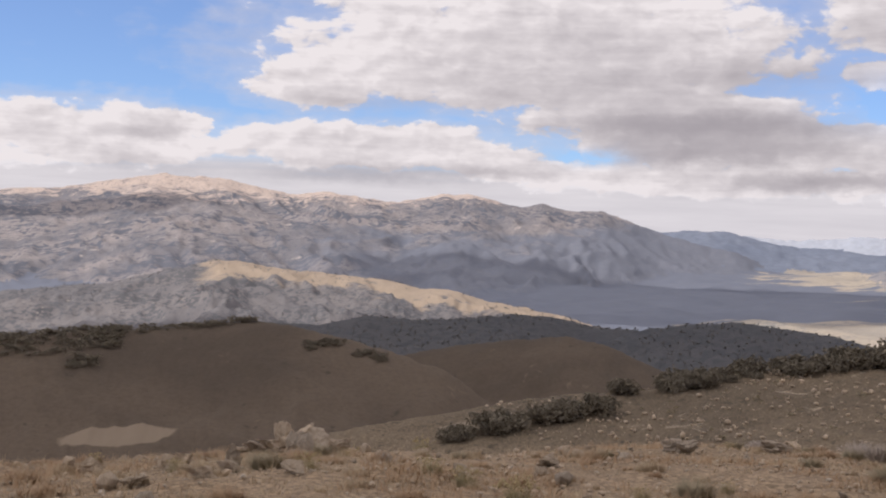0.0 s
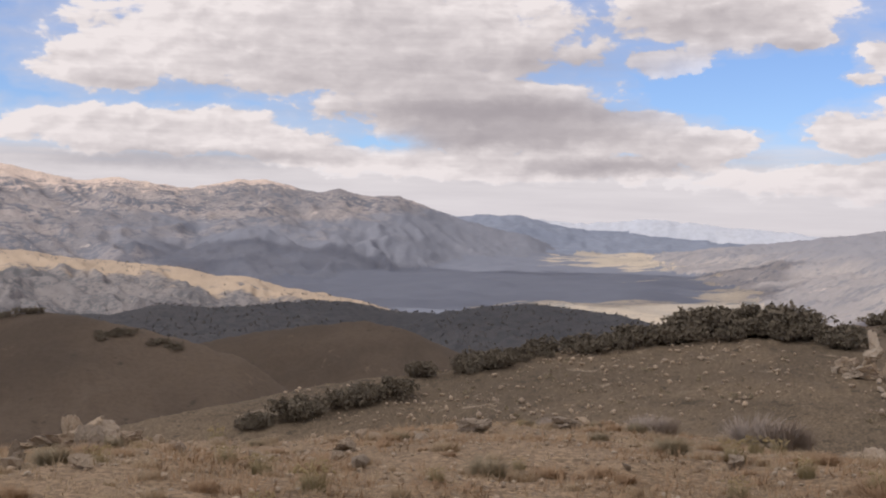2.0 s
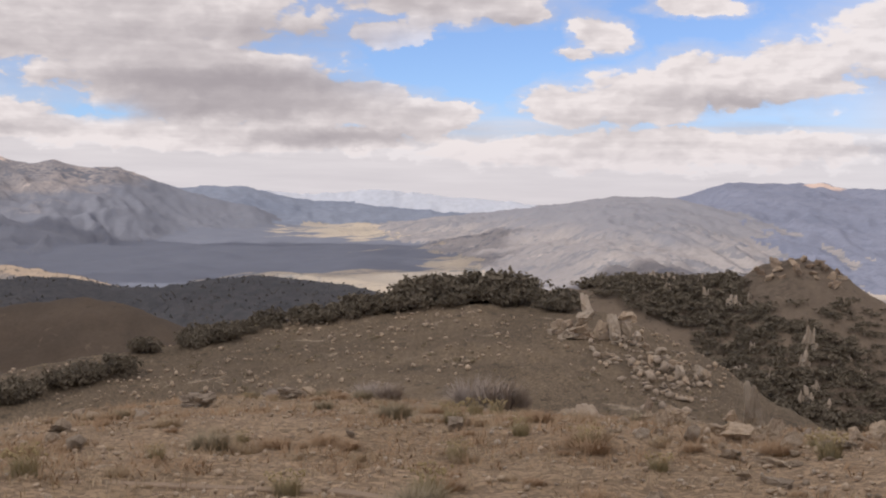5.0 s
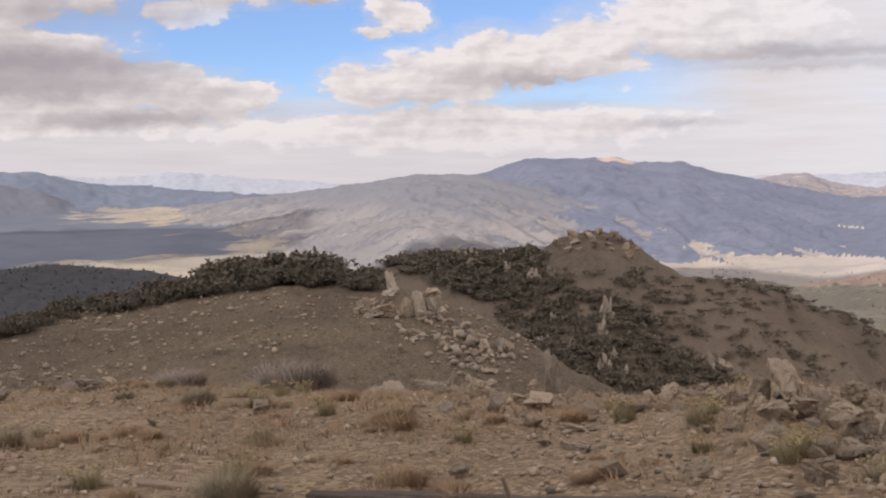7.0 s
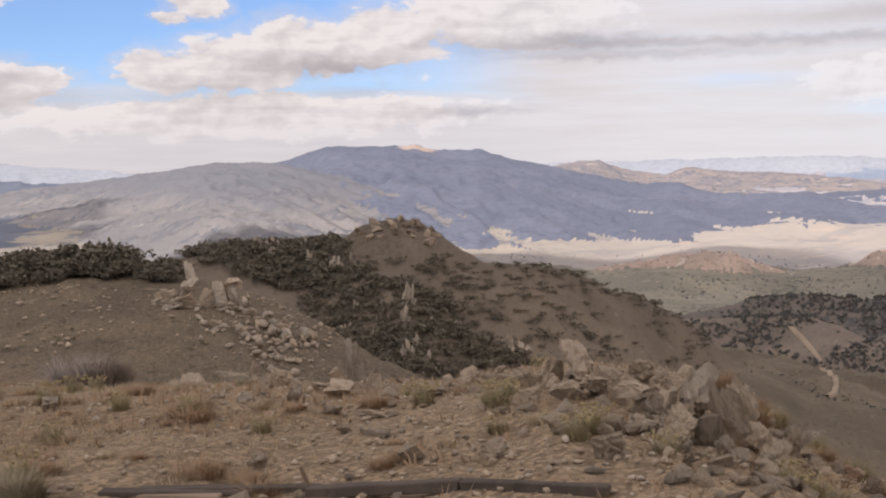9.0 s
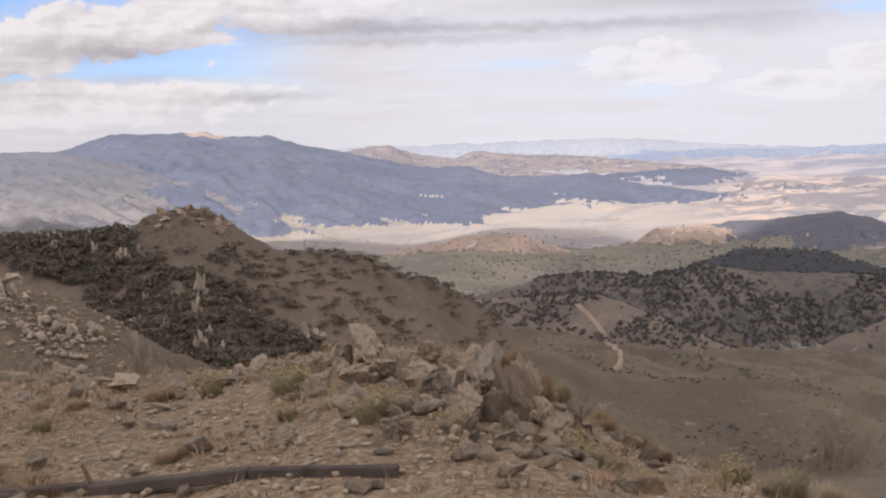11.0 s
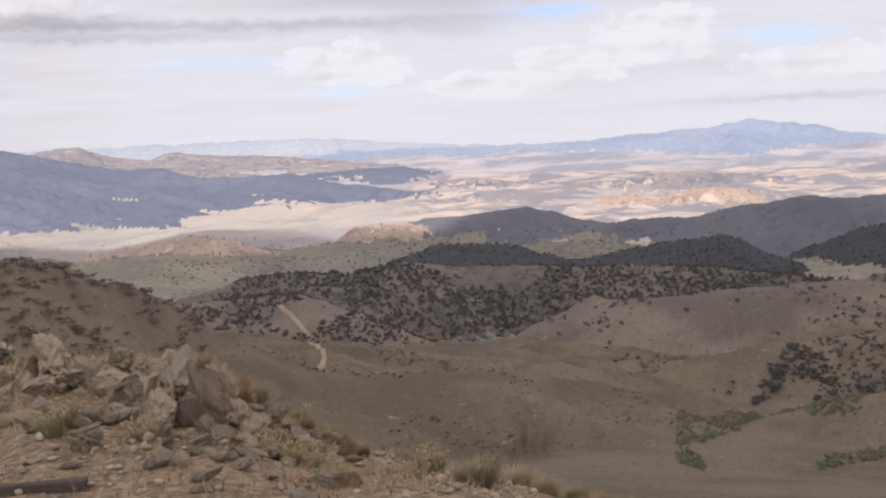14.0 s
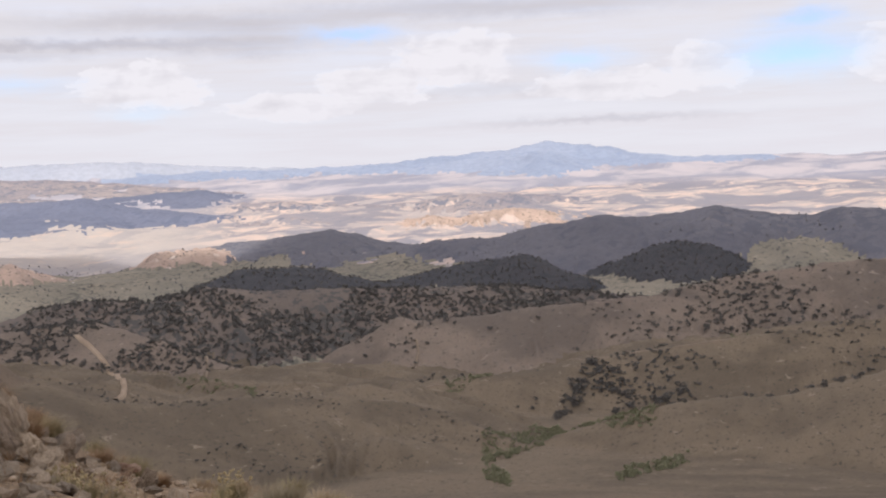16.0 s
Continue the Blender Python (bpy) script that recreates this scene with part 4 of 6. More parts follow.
# ---- materials of things ----
def speckled(name, a, b, dark, scale, rough=0.9, tint=0.25, bump=0.02, lichen=None):
    """Stone, bark or earth: two colours in patches, dark stains, and a shade of its own for every piece."""
    m, N = material(name)
    co = N.add("ShaderNodeTexCoord").outputs["Object"]
    rnd = N.add("ShaderNodeObjectInfo").outputs["Random"]
    isle = N.add("ShaderNodeNewGeometry").outputs["Random Per Island"]
    co = N.vmath("ADD", co, N.vec(N.math("MULTIPLY", rnd, 40.0), N.math("MULTIPLY", isle, 30.0), 0.0))
    n1 = N.noise(co, scale, 6.0, 0.65, 0.3)
    n2 = N.noise(co, scale * 4.5, 5.0, 0.7)
    n3 = N.noise(co, scale * 0.8, 4.0, 0.6, 0.8)
    col = N.mix(N.step(n1, 0.38, 0.62), rgb(*a), rgb(*b))
    col = N.mix(N.math("MULTIPLY", N.step(n3, 0.55, 0.68), 0.8), col, rgb(*dark))
    if lichen:
        col = N.mix(N.math("MULTIPLY", N.step(n2, 0.60, 0.66), 0.7), col, rgb(*lichen))
    col = N.mix(N.math("MULTIPLY", N.step(n2, 0.3, 0.5), 0.35), N.mix(0.5, col, rgb(*dark)), col)
    both = N.math("FRACT", N.math("ADD", rnd, isle))
    col = N.mix(1.0, col, N.mix(both, rgb(1 - tint, 1 - tint, 1 - tint), rgb(1 + tint * 0.4, 1 + tint * 0.35, 1 + tint * 0.3)), "MULTIPLY")
    finish(N, col, rough, N.math("ADD", n1, N.math("MULTIPLY", n2, 0.5)), bump, 0.2)
    return m


def leafy(name, a, b, rough=0.8, through_light=0.0):
    """Leaves, stems and blades: every one takes its own shade between two colours."""
    m, N = material(name)
    isle = N.add("ShaderNodeNewGeometry").outputs["Random Per Island"]
    rnd = N.add("ShaderNodeObjectInfo").outputs["Random"]
    co = N.add("ShaderNodeTexCoord").outputs["Object"]
    f = N.math("MULTIPLY_ADD", isle, 0.7, N.math("MULTIPLY", rnd, 0.3))
    col = N.mix(f, rgb(*a), rgb(*b))
    col = N.mix(N.math("MULTIPLY", N.noise(co, 9.0, 3.0), 0.5), col, rgb(*[c * 0.6 for c in a]))
    finish(N, col, 1.0, None, 0.0, 0.0)
    return m


ROCK = speckled("weathered_granite", (0.62, 0.50, 0.375), (0.50, 0.395, 0.29), (0.33, 0.255, 0.19), 4.2, 0.95, 0.22, 0.03, (0.27, 0.23, 0.18))
WHITE_ROCK = speckled("white_granite", (0.52, 0.435, 0.345), (0.42, 0.345, 0.27), (0.27, 0.21, 0.158), 2.2, 0.95, 0.2, 0.05, (0.30, 0.28, 0.25))
PALE_CRAG = speckled("pale_crag_granite", (0.62, 0.53, 0.43), (0.50, 0.42, 0.335), (0.30, 0.24, 0.18), 0.9, 0.95, 0.2, 0.15)
DARK_ROCK = speckled("dark_stained_rock", (0.47, 0.365, 0.27), (0.37, 0.285, 0.21), (0.20, 0.153, 0.118), 2.4, 0.95, 0.25, 0.05, (0.36, 0.30, 0.23))
RED_ROCK = speckled("reddish_rock", (0.42, 0.27, 0.19), (0.48, 0.37, 0.28), (0.22, 0.13, 0.09), 3.0, 0.9, 0.15, 0.02)
LEAF = leafy("mahogany_leaves", (0.158, 0.136, 0.106), (0.25, 0.211, 0.159))
# haze painted into foliage: junipers slightly blued, the far wood paler and bluer
JUNIPER = leafy("juniper_foliage", (0.142, 0.133, 0.125), (0.212, 0.198, 0.182))
HAZY_WOOD = leafy("hazy_conifer_foliage", (0.205, 0.205, 0.215), (0.255, 0.252, 0.26))
WILLOW = leafy("willow_leaves", (0.225, 0.228, 0.145), (0.32, 0.315, 0.205))
BARK = speckled("grey_brown_bark", (0.17, 0.13, 0.10), (0.12, 0.095, 0.075), (0.06, 0.05, 0.04), 12.0, 0.95, 0.2, 0.01)
DEAD = leafy("bare_grey_twigs", (0.30, 0.25, 0.215), (0.46, 0.39, 0.335))
STRAW = leafy("straw_blades", (0.42, 0.32, 0.215), (0.54, 0.43, 0.295))
RUSSET = leafy("russet_dry_stems", (0.35, 0.232, 0.145), (0.46, 0.33, 0.215))
OLIVE = leafy("olive_grey_stems", (0.30, 0.25, 0.145), (0.43, 0.36, 0.215))
YELLOW = leafy("faded_yellow_flowers", (0.38, 0.30, 0.165), (0.46, 0.37, 0.215))
SAGE = leafy("grey_sage_leaves", (0.30, 0.25, 0.17), (0.40, 0.335, 0.235))
PALE_WOOD = speckled("weathered_pale_board", (0.40, 0.30, 0.215), (0.33, 0.25, 0.18), (0.18, 0.13, 0.095), 5.0, 0.85, 0.1, 0.004)
DARK_WOOD = speckled("dark_weathered_beam", (0.15, 0.118, 0.095), (0.115, 0.09, 0.074), (0.06, 0.048, 0.04), 5.0, 0.9, 0.1, 0.006)
FAINT_TRACK = land("faint_dirt_track", (0.31, 0.245, 0.185), (0.25, 0.198, 0.15), None, 3.0, 0, 12.0, None, 0, 0.05)
DIRT_ROAD = land("pale_dirt_track", (0.43, 0.335, 0.25), (0.37, 0.285, 0.21), None, 3.0, 0, 12.0, None, 0, 0.05)


# ---- tools for things ----
def mesh_of(name, verts, faces, mat, smooth=False):
    me = bpy.data.meshes.new(name)
    me.from_pydata([tuple(v) for v in verts], [], [tuple(int(i) for i in f) for f in faces])
    me.materials.append(mat)
    if smooth:
        me.shade_smooth()
    return me


def tri_mesh(name, verts, tris, mat):
    """A large joined mesh from arrays of corners and triangles."""
    me = bpy.data.meshes.new(name)
    me.vertices.add(len(verts))
    me.vertices.foreach_set("co", np.ascontiguousarray(verts, dtype=np.float32).ravel())
    me.loops.add(len(tris) * 3)
    me.loops.foreach_set("vertex_index", np.ascontiguousarray(tris, dtype=np.int32).ravel())
    me.polygons.add(len(tris))
    me.polygons.foreach_set("loop_start", np.arange(len(tris), dtype=np.int32) * 3)
    me.materials.append(mat)
    me.update(calc_edges=True)
    return me


def joined(name, shapes, places, sizes, mat, label, category, rng, lean=0.0):
    """Many small growths or stones, joined into one object: shapes are (corners, triangles)."""
    vs, fs, base = [], [], 0
    pick = rng.integers(0, len(shapes), len(places))
    turn = rng.random(len(places)) * 2 * np.pi
    for k, (p, s, t) in enumerate(zip(places, sizes, turn)):
        v, f = shapes[pick[k]]
        c, n = math.cos(t), math.sin(t)
        w = np.stack([(v[:, 0] * c - v[:, 1] * n) * s, (v[:, 0] * n + v[:, 1] * c) * s, v[:, 2] * s * (0.8 + 0.4 * rng.random())], 1)
        vs.append(w + p)
        fs.append(f + base)
        base += len(v)
    ob = new(name, tri_mesh(name, np.concatenate(vs), np.concatenate(fs), mat))
    return tagged(ob, label, category, kind="stuff")


def empty_thing(name, label, category, group=""):
    return tagged(new(name), label, category, group)


def part(name, me, parent, label=""):
    ob = new(name, me)
    ob.parent = parent
    return tagged(ob, label) if label else ob


OCTA = np.array([(1, 0, 0), (-1, 0, 0), (0, 1, 0), (0, -1, 0), (0, 0, 1), (0, 0, -1)], float)
OCTA_F = np.array([(0, 2, 4), (2, 1, 4), (1, 3, 4), (3, 0, 4), (2, 0, 5), (1, 2, 5), (3, 1, 5), (0, 3, 5)])


def foliage(seed, lobes, clumps, leaf, width=1.0, height=1.0):
    """A ragged crown about one unit high on z = 0: small crumpled leaf clumps spread over several lobes."""
    g = np.random.default_rng(seed)
    vs, fs, base = [], [], 0
    centres = np.stack([(g.random(lobes) - 0.5) * width, (g.random(lobes) - 0.5) * width, (0.28 + 0.42 * g.random(lobes)) * height], 1)
    rad = 0.2 + 0.16 * g.random(lobes)
    for _ in range(clumps):
        k = g.integers(lobes)
        d = g.normal(size=3)
        d /= np.linalg.norm(d)
        p = centres[k] + d * rad[k] * (0.55 + 0.5 * g.random()) * np.array([width, width, height])
        p[2] = max(p[2], 0.03)
        for _ in range(3):
            u, w = g.normal(size=3), g.normal(size=3)
            u, w = u / np.linalg.norm(u) * leaf * (0.8 + 0.9 * g.random()), w / np.linalg.norm(w) * leaf * (0.7 + 0.7 * g.random())
            c = p + g.normal(size=3) * leaf * 0.6
            vs.append(np.array([c - u, c + w * 0.8, c + u, c - w * 0.8]))
            fs.append(np.array([(0, 1, 2), (0, 2, 3)]) + base)
            base += 4
    return np.concatenate(vs), np.concatenate(fs)


def blades(seed, count, height, spread, width, lean=0.6, foot=0.12):
    """A tuft of thin tapered stems that fan out from one foot."""
    g = np.random.default_rng(seed)
    vs, fs = [], []
    tips = []
    for i in range(count):
        a = g.random() * 2 * np.pi
        r0 = foot * math.sqrt(g.random())
        out = spread * (0.15 + 0.85 * g.random())
        h = height * (0.45 + 0.55 * g.random()) * (1 - 0.35 * (out / spread) ** 2)
        dirn, side = np.array([math.cos(a), math.sin(a), 0]), np.array([-math.sin(a), math.cos(a), 0]) * width
        b = np.array([r0 * math.cos(a + 1), r0 * math.sin(a + 1), -0.02])
        mid = b + dirn * out * 0.4 + np.array([0, 0, h * 0.62])
        tip = b + dirn * out + np.array([0, 0, h]) + g.normal(size=3) * 0.02
        n = len(vs)
        vs += [b - side, b + side, mid - side * 0.7, mid + side * 0.7, tip]
        fs += [(n, n + 1, n + 3), (n, n + 3, n + 2), (n + 2, n + 3, n + 4)]
        tips.append(tip)
    return np.array(vs), np.array(fs), np.array(tips)


def rock_shape(seed, sub=3, planes=10, rough=0.05, ledge=0.1):
    """An angular boulder of unit radius: a ball cut by flat cleavage planes, then worn."""
    g = random.Random(seed)
    bm = bmesh.new()
    bmesh.ops.create_icosphere(bm, subdivisions=sub, radius=1.0)
    cuts = []
    for _ in range(planes):
        n = Vector((g.gauss(0, 1), g.gauss(0, 1), g.gauss(0, 0.8)))
        n.normalize()
        cuts.append((n, 0.28 + 0.36 * g.random()))
    for v in bm.verts:
        p = v.co.copy()
        for n, d in cuts:
            over = p.dot(n) - d
            if over > 0:
                p -= n * over
        q = p * 1.5 + Vector((seed * 3.1, 0, 0))
        crag = noise.fractal(q, 0.7, 2.1, 5) * 1.3 - 1.3 * max(0.0, 0.2 - abs(noise.noise(q * 1.9))) / 0.2 - 0.4 * max(0.0, 0.15 - abs(noise.noise(q * 4.3))) / 0.15
        p += p.normalized() * (rough * crag + rough * 0.7 * noise.noise(q * 6))
        v.co = p
    vs = np.array([v.co[:] for v in bm.verts])
    fs = np.array([[v.index for v in f.verts] for f in bm.faces])
    bm.free()
    # bedding: thin ledges that dip to one side
    beds = vs[:, 2] * g.uniform(3.5, 6.0) + vs[:, 0] * g.uniform(-1.5, 1.5)
    vs[:, :2] *= (1 + ledge * (np.abs(beds - np.round(beds)) * 2 - 0.5))[:, None]
    vs[:, :2] /= np.abs(vs[:, :2]).max()
    vs[:, 2] = (vs[:, 2] - vs[:, 2].min()) / (vs[:, 2].max() - vs[:, 2].min())
    return vs, fs


def over_land(n, az0, az1, r0, r1, rng, keep=None, hill=None):
    """n points spread evenly over a stretch of the land, or as many as keep() and the named hill let stand."""
    out = []
    have = 0
    for _ in range(12):
        m = n * 3
        a = az0 + (az1 - az0) * rng.random(m)
        r = np.sqrt(r0 * r0 + (r1 * r1 - r0 * r0) * rng.random(m))
        z, c = heights(a, r)
        x, y = r * np.sin(np.radians(a)), r * np.cos(np.radians(a))
        ok = np.ones(m, bool)
        if hill is not None:
            ok &= np.isin(c, [NAMES.index(h) for h in hill])
        if keep is not None:
            ok &= keep(a, r, x, y, z) > rng.random(m)
        out.append(np.stack([x, y, z], 1)[ok])
        have += ok.sum()
        if have >= n:
            break
    return np.concatenate(out)[:n]


def ground_xy(x, y):
    return ground_at(math.degrees(math.atan2(x, y)), math.hypot(x, y))


# ---- rocks ----
SHAPES = [rock_shape(11 + i, 4, 9 + i % 4, 0.12, 0.16) for i in range(14)]
SMALL = [rock_shape(31 + i, 3, 8, 0.12, 0.14) for i in range(10)]
def splinter(seed):
    """A sharp flat fragment of twenty facets, half a unit in radius, on z = 0."""
    g = np.random.default_rng(seed)
    v, f = FACETS
    v = v * (0.55 + 0.65 * g.random((len(v), 1))) * np.array([1.0, 0.55 + 0.4 * g.random(), 0.35 + 0.45 * g.random()])
    v[:, 2] -= v[:, 2].min() + 0.12
    return v * 0.55, f


def facets():
    bm = bmesh.new()
    bmesh.ops.create_icosphere(bm, subdivisions=1, radius=1.0)
    out = np.array([v.co[:] for v in bm.verts]), np.array([[v.index for v in f.verts] for f in bm.faces])
    bm.free()
    return out


FACETS = facets()


def fragment(seed):
    """A splinter of unit radius and height, for single stones."""
    v, f = splinter(seed)
    v = v - v.min(0)
    v = v / v.max(0)
    return np.stack([v[:, 0] * 2 - 1, v[:, 1] * 2 - 1, v[:, 2]], 1), f


FRAGMENTS = [fragment(150 + i) for i in range(14)]
ROCKS = {}


def rock_mesh(i, mat, small=False):
    shapes = FRAGMENTS if small else SHAPES
    key = (i % len(shapes), mat.name, small)
    if key not in ROCKS:
        v, f = shapes[key[0]]
        ROCKS[key] = mesh_of("boulder", v, f, mat)
    return ROCKS[key]


def boulder(x, y, width, height, i, mat, label, name="boulder", category="rock", group="", deep=0.8, tilt=(0, 0), sink=0.18):
    ob = new(name, rock_mesh(i, mat, width < 0.2))
    turn = 67 * i
    ob.matrix_world = pose(x, y, ground_xy(x, y) - sink * height, tilt[0], tilt[1], turn) @ Matrix.Diagonal((width * 0.5 * (1 + sink), width * 0.5 * deep * (1 + sink), height * (1 + sink), 1))
    return tagged(ob, label, category, group)


RIMS = "boulders along the stony rim"
# x, y, width, height along the rim
for k, (x, y, w, h) in enumerate([(7.40, 9.50, 0.26, 0.26), (11.18, 15.31, 0.38, 0.29), (7.20, 9.62, 0.46, 0.22), (9.66, 10.54, 0.24, 0.19), (9.11, 9.70, 0.11, 0.09), (8.80, 9.02, 0.30, 0.15), (9.24, 9.30, 0.09, 0.14), (6.82, 6.59, 0.24, 0.15), (7.50, 7.10, 0.27, 0.24),
                                  (7.61, 6.82, 0.44, 0.36), (6.87, 6.34, 0.32, 0.15), (7.11, 6.24, 0.42, 0.17), (7.22, 5.93, 0.40, 0.17), (8.22, 6.70, 0.22, 0.22), (7.22, 5.69, 0.24, 0.15), (8.0, 6.3, 0.3, 0.18), (10.97, 16.53, 0.44, 0.30), (10.6, 16.2, 0.36, 0.3)]):
    boulder(x, y, w, h, k, ROCK, "tan weathered granite boulder with brown stains on the rim", group=RIMS, tilt=(8 * math.sin(k * 2.1), 10 * math.cos(k * 1.7)))
boulder(11.30, 15.05, 0.34, 0.74, 4, PALE_CRAG, "pale upright granite pillar standing among rim boulders", "standing_stone", "rock", deep=0.8, tilt=(0, 3))
boulder(12.1, 21.4, 0.7, 0.5, 9, WHITE_ROCK, "smooth pale rounded boulder half buried in gravel", deep=0.9)
boulder(10.42, 16.5, 0.17, 0.42, 6, DARK_ROCK, "narrow brown rock standing on end", tilt=(0, 12))
# the split crag: two leaning blocks with a dark cleft between, and the blocks about its foot
for k, (x, y, w, h, m, tx, ty, label) in enumerate([
        (7.22, 5.36, 0.36, 0.42, WHITE_ROCK, -6, 16, "grey granite block leaning beside a dark cleft"), (6.95, 4.86, 0.24, 0.40, DARK_ROCK, 5, -6, "tall brown split rock with a black cleft"),
        (7.40, 5.02, 0.24, 0.46, ROCK, 0, -14, "brown pointed rock of the split crag"), (6.35, 4.82, 0.34, 0.24, ROCK, -5, 8, "brown blocky rock below the crag"), (6.55, 4.72, 0.17, 0.22, DARK_ROCK, 4, 8, "brown broken rock at the crag's foot"),
        (8.30, 5.25, 0.42, 0.20, WHITE_ROCK, 4, 14, "pale layered slab lying against the crag"), (7.35, 4.82, 0.28, 0.26, ROCK, 0, -16, "brown rock sloping off the split crag"), (6.96, 5.60, 0.28, 0.16, DARK_ROCK, 6, 4, "dark jagged rock on the crag"),
        (7.75, 5.35, 0.18, 0.42, ROCK, 0, -8, "tan pointed rock behind the crag")]):
    boulder(x, y, w, h, k + 3, m, label, group="split crag", tilt=(tx, ty), deep=0.75)
boulder(9.05, 5.23, 0.26, 0.12, 5, RED_ROCK, "reddish flat rock with a pale edge", tilt=(0, 10))
boulder(9.40, 5.15, 0.2, 0.09, 7, WHITE_ROCK, "white stone lying in dry grass", tilt=(0, 6))
# thin slabs that lean down the slope below the crag
for k, (x, y, w, h) in enumerate([(5.67, 4.06, 0.24, 0.06), (5.70, 4.23, 0.2, 0.06), (5.89, 4.12, 0.22, 0.07), (6.88, 4.54, 0.22, 0.08), (5.91, 3.88, 0.22, 0.06), (6.10, 3.92, 0.15, 0.05), (5.66, 3.83, 0.18, 0.05), (5.22, 3.61, 0.18, 0.04), (5.47, 4.11, 0.15, 0.05), (5.93, 4.65, 0.18, 0.07),
                                  (6.46, 5.03, 0.2, 0.09), (6.17, 5.04, 0.17, 0.09), (6.01, 5.12, 0.16, 0.10), (5.92, 5.35, 0.24, 0.07), (6.01, 5.89, 0.12, 0.05), (6.3, 4.4, 0.2, 0.07), (6.55, 4.35, 0.22, 0.06), (6.1, 4.45, 0.16, 0.06)]):
    boulder(x, y, w, h, k, (ROCK, WHITE_ROCK, ROCK)[k % 3], "thin tan slab leaning in the rubble", "rock_slab", "rock", "slabs below the crag", deep=0.55, tilt=(12 * math.sin(k), 14 + 8 * math.cos(k)), sink=0.1)
for k, (x, y, w, h) in enumerate([(6.14, 7.80, 0.34, 0.07), (6.23, 7.67, 0.24, 0.05), (5.70, 7.13, 0.36, 0.07), (6.40, 6.55, 0.2, 0.07), (6.51, 6.87, 0.2, 0.07), (5.20, 4.51, 0.12, 0.04), (5.63, 7.50, 0.22, 0.07), (6.05, 8.18, 0.24, 0.08), (7.21, 8.27, 0.3, 0.08), (7.46, 8.87, 0.22, 0.09),
                                  (8.71, 9.77, 0.25, 0.11), (5.33, 4.00, 0.16, 0.05), (5.62, 3.47, 0.16, 0.04)]):
    boulder(x, y, w, h, k + 5, (ROCK, ROCK, WHITE_ROCK)[k % 3], "flat tan slab lying on the stony rim", "rock_slab", "rock", "slabs on the rim", deep=0.6, tilt=(6 * math.sin(k), 8 * math.cos(k)), sink=0.1)
# the rock pile on the far rim
boulder(-1.78, 15.2, 0.50, 0.34, 9, WHITE_ROCK, "white rounded boulder in front of a rock pile")
for k, (x, y, w, h) in enumerate([(-2.45, 16.8, 0.55, 0.16), (-2.2, 16.7, 0.42, 0.30), (-1.95, 16.9, 0.46, 0.46), (-1.65, 16.8, 0.40, 0.40), (-1.4, 16.7, 0.36, 0.26), (-2.75, 16.9, 0.36, 0.10), (-1.9, 16.5, 0.36, 0.24), (-1.2, 16.6, 0.3, 0.15), (-2.1, 17.0, 0.30, 0.50), (-1.75, 17.0, 0.28, 0.48)]):
    boulder(x, y, w * 1.3, h * 0.9, k + 1, WHITE_ROCK if k % 3 == 0 else ROCK, "flat tan slab heaped in a rock pile", group="rock pile", tilt=(10 * math.sin(k), 14 * math.cos(2.3 * k)))
for k, (x, y, w, h) in enumerate([(-2.6, 12.4, 0.42, 0.16), (-0.5, 12.6, 0.26, 0.15), (-1.9, 9.9, 0.3, 0.13), (-2.4, 9.6, 0.26, 0.12), (-1.2, 10.2, 0.30, 0.12), (3.4, 17.0, 0.5, 0.2), (-0.2, 15.8, 0.3, 0.1), (-4.0, 13.2, 0.4, 0.16), (-3.4, 11.8, 0.3, 0.2), (2.6, 6.6, 0.17, 0.10), (2.2, 6.75, 0.16, 0.09),
                                  (4.35, 6.7, 0.2, 0.10), (1.2, 13.0, 0.3, 0.14), (5.1, 18.2, 0.5, 0.2), (6.2, 21, 0.5, 0.22)]):
    boulder(x, y, w, h, k, WHITE_ROCK if k % 4 == 1 else ROCK, "pale granite stone half sunk in dry soil", group="stones on the knoll", tilt=(6, -5))

# the outcrop with a stacked spire on the ridge, and the blocks trailing below it
OUTCROP = "granite outcrop on the ridge"
for k, (x, y, w, h, lift) in enumerate([(51.0, 91.6, 1.9, 1.3, 0), (51.1, 91.9, 1.35, 1.5, 1.0), (51.2, 92.1, 0.8, 1.5, 2.2), (50.2, 94.0, 1.4, 1.3, 0), (49.9, 92.1, 1.8, 0.9, 0), (49.4, 94.4, 0.9, 0.6, 0), (51.6, 89.9, 1.2, 1.6, 0), (52.7, 89.4, 1.3, 2.1, 0), (53.8, 90.2, 1.5, 2.0, 0), (54.3, 90.0, 1.7, 0.9, 1.5), (54.6, 88.8, 1.2, 1.1, 0), (52.6, 88.4, 1.1, 0.9, 0)]):
    ob = boulder(x, y, w * 1.25, h * 1.1, k + 2, PALE_CRAG if k % 3 else ROCK, "tall pale granite spire of stacked blocks" if k < 3 else "pale jointed granite block on a grassy ridge", "granite_block", "rock", OUTCROP, tilt=(0, 2) if k < 3 else (4 * math.sin(k), 6 * math.cos(k)), deep=0.9)
    ob.matrix_world = Matrix.Translation((0, 0, lift)) @ ob.matrix_world
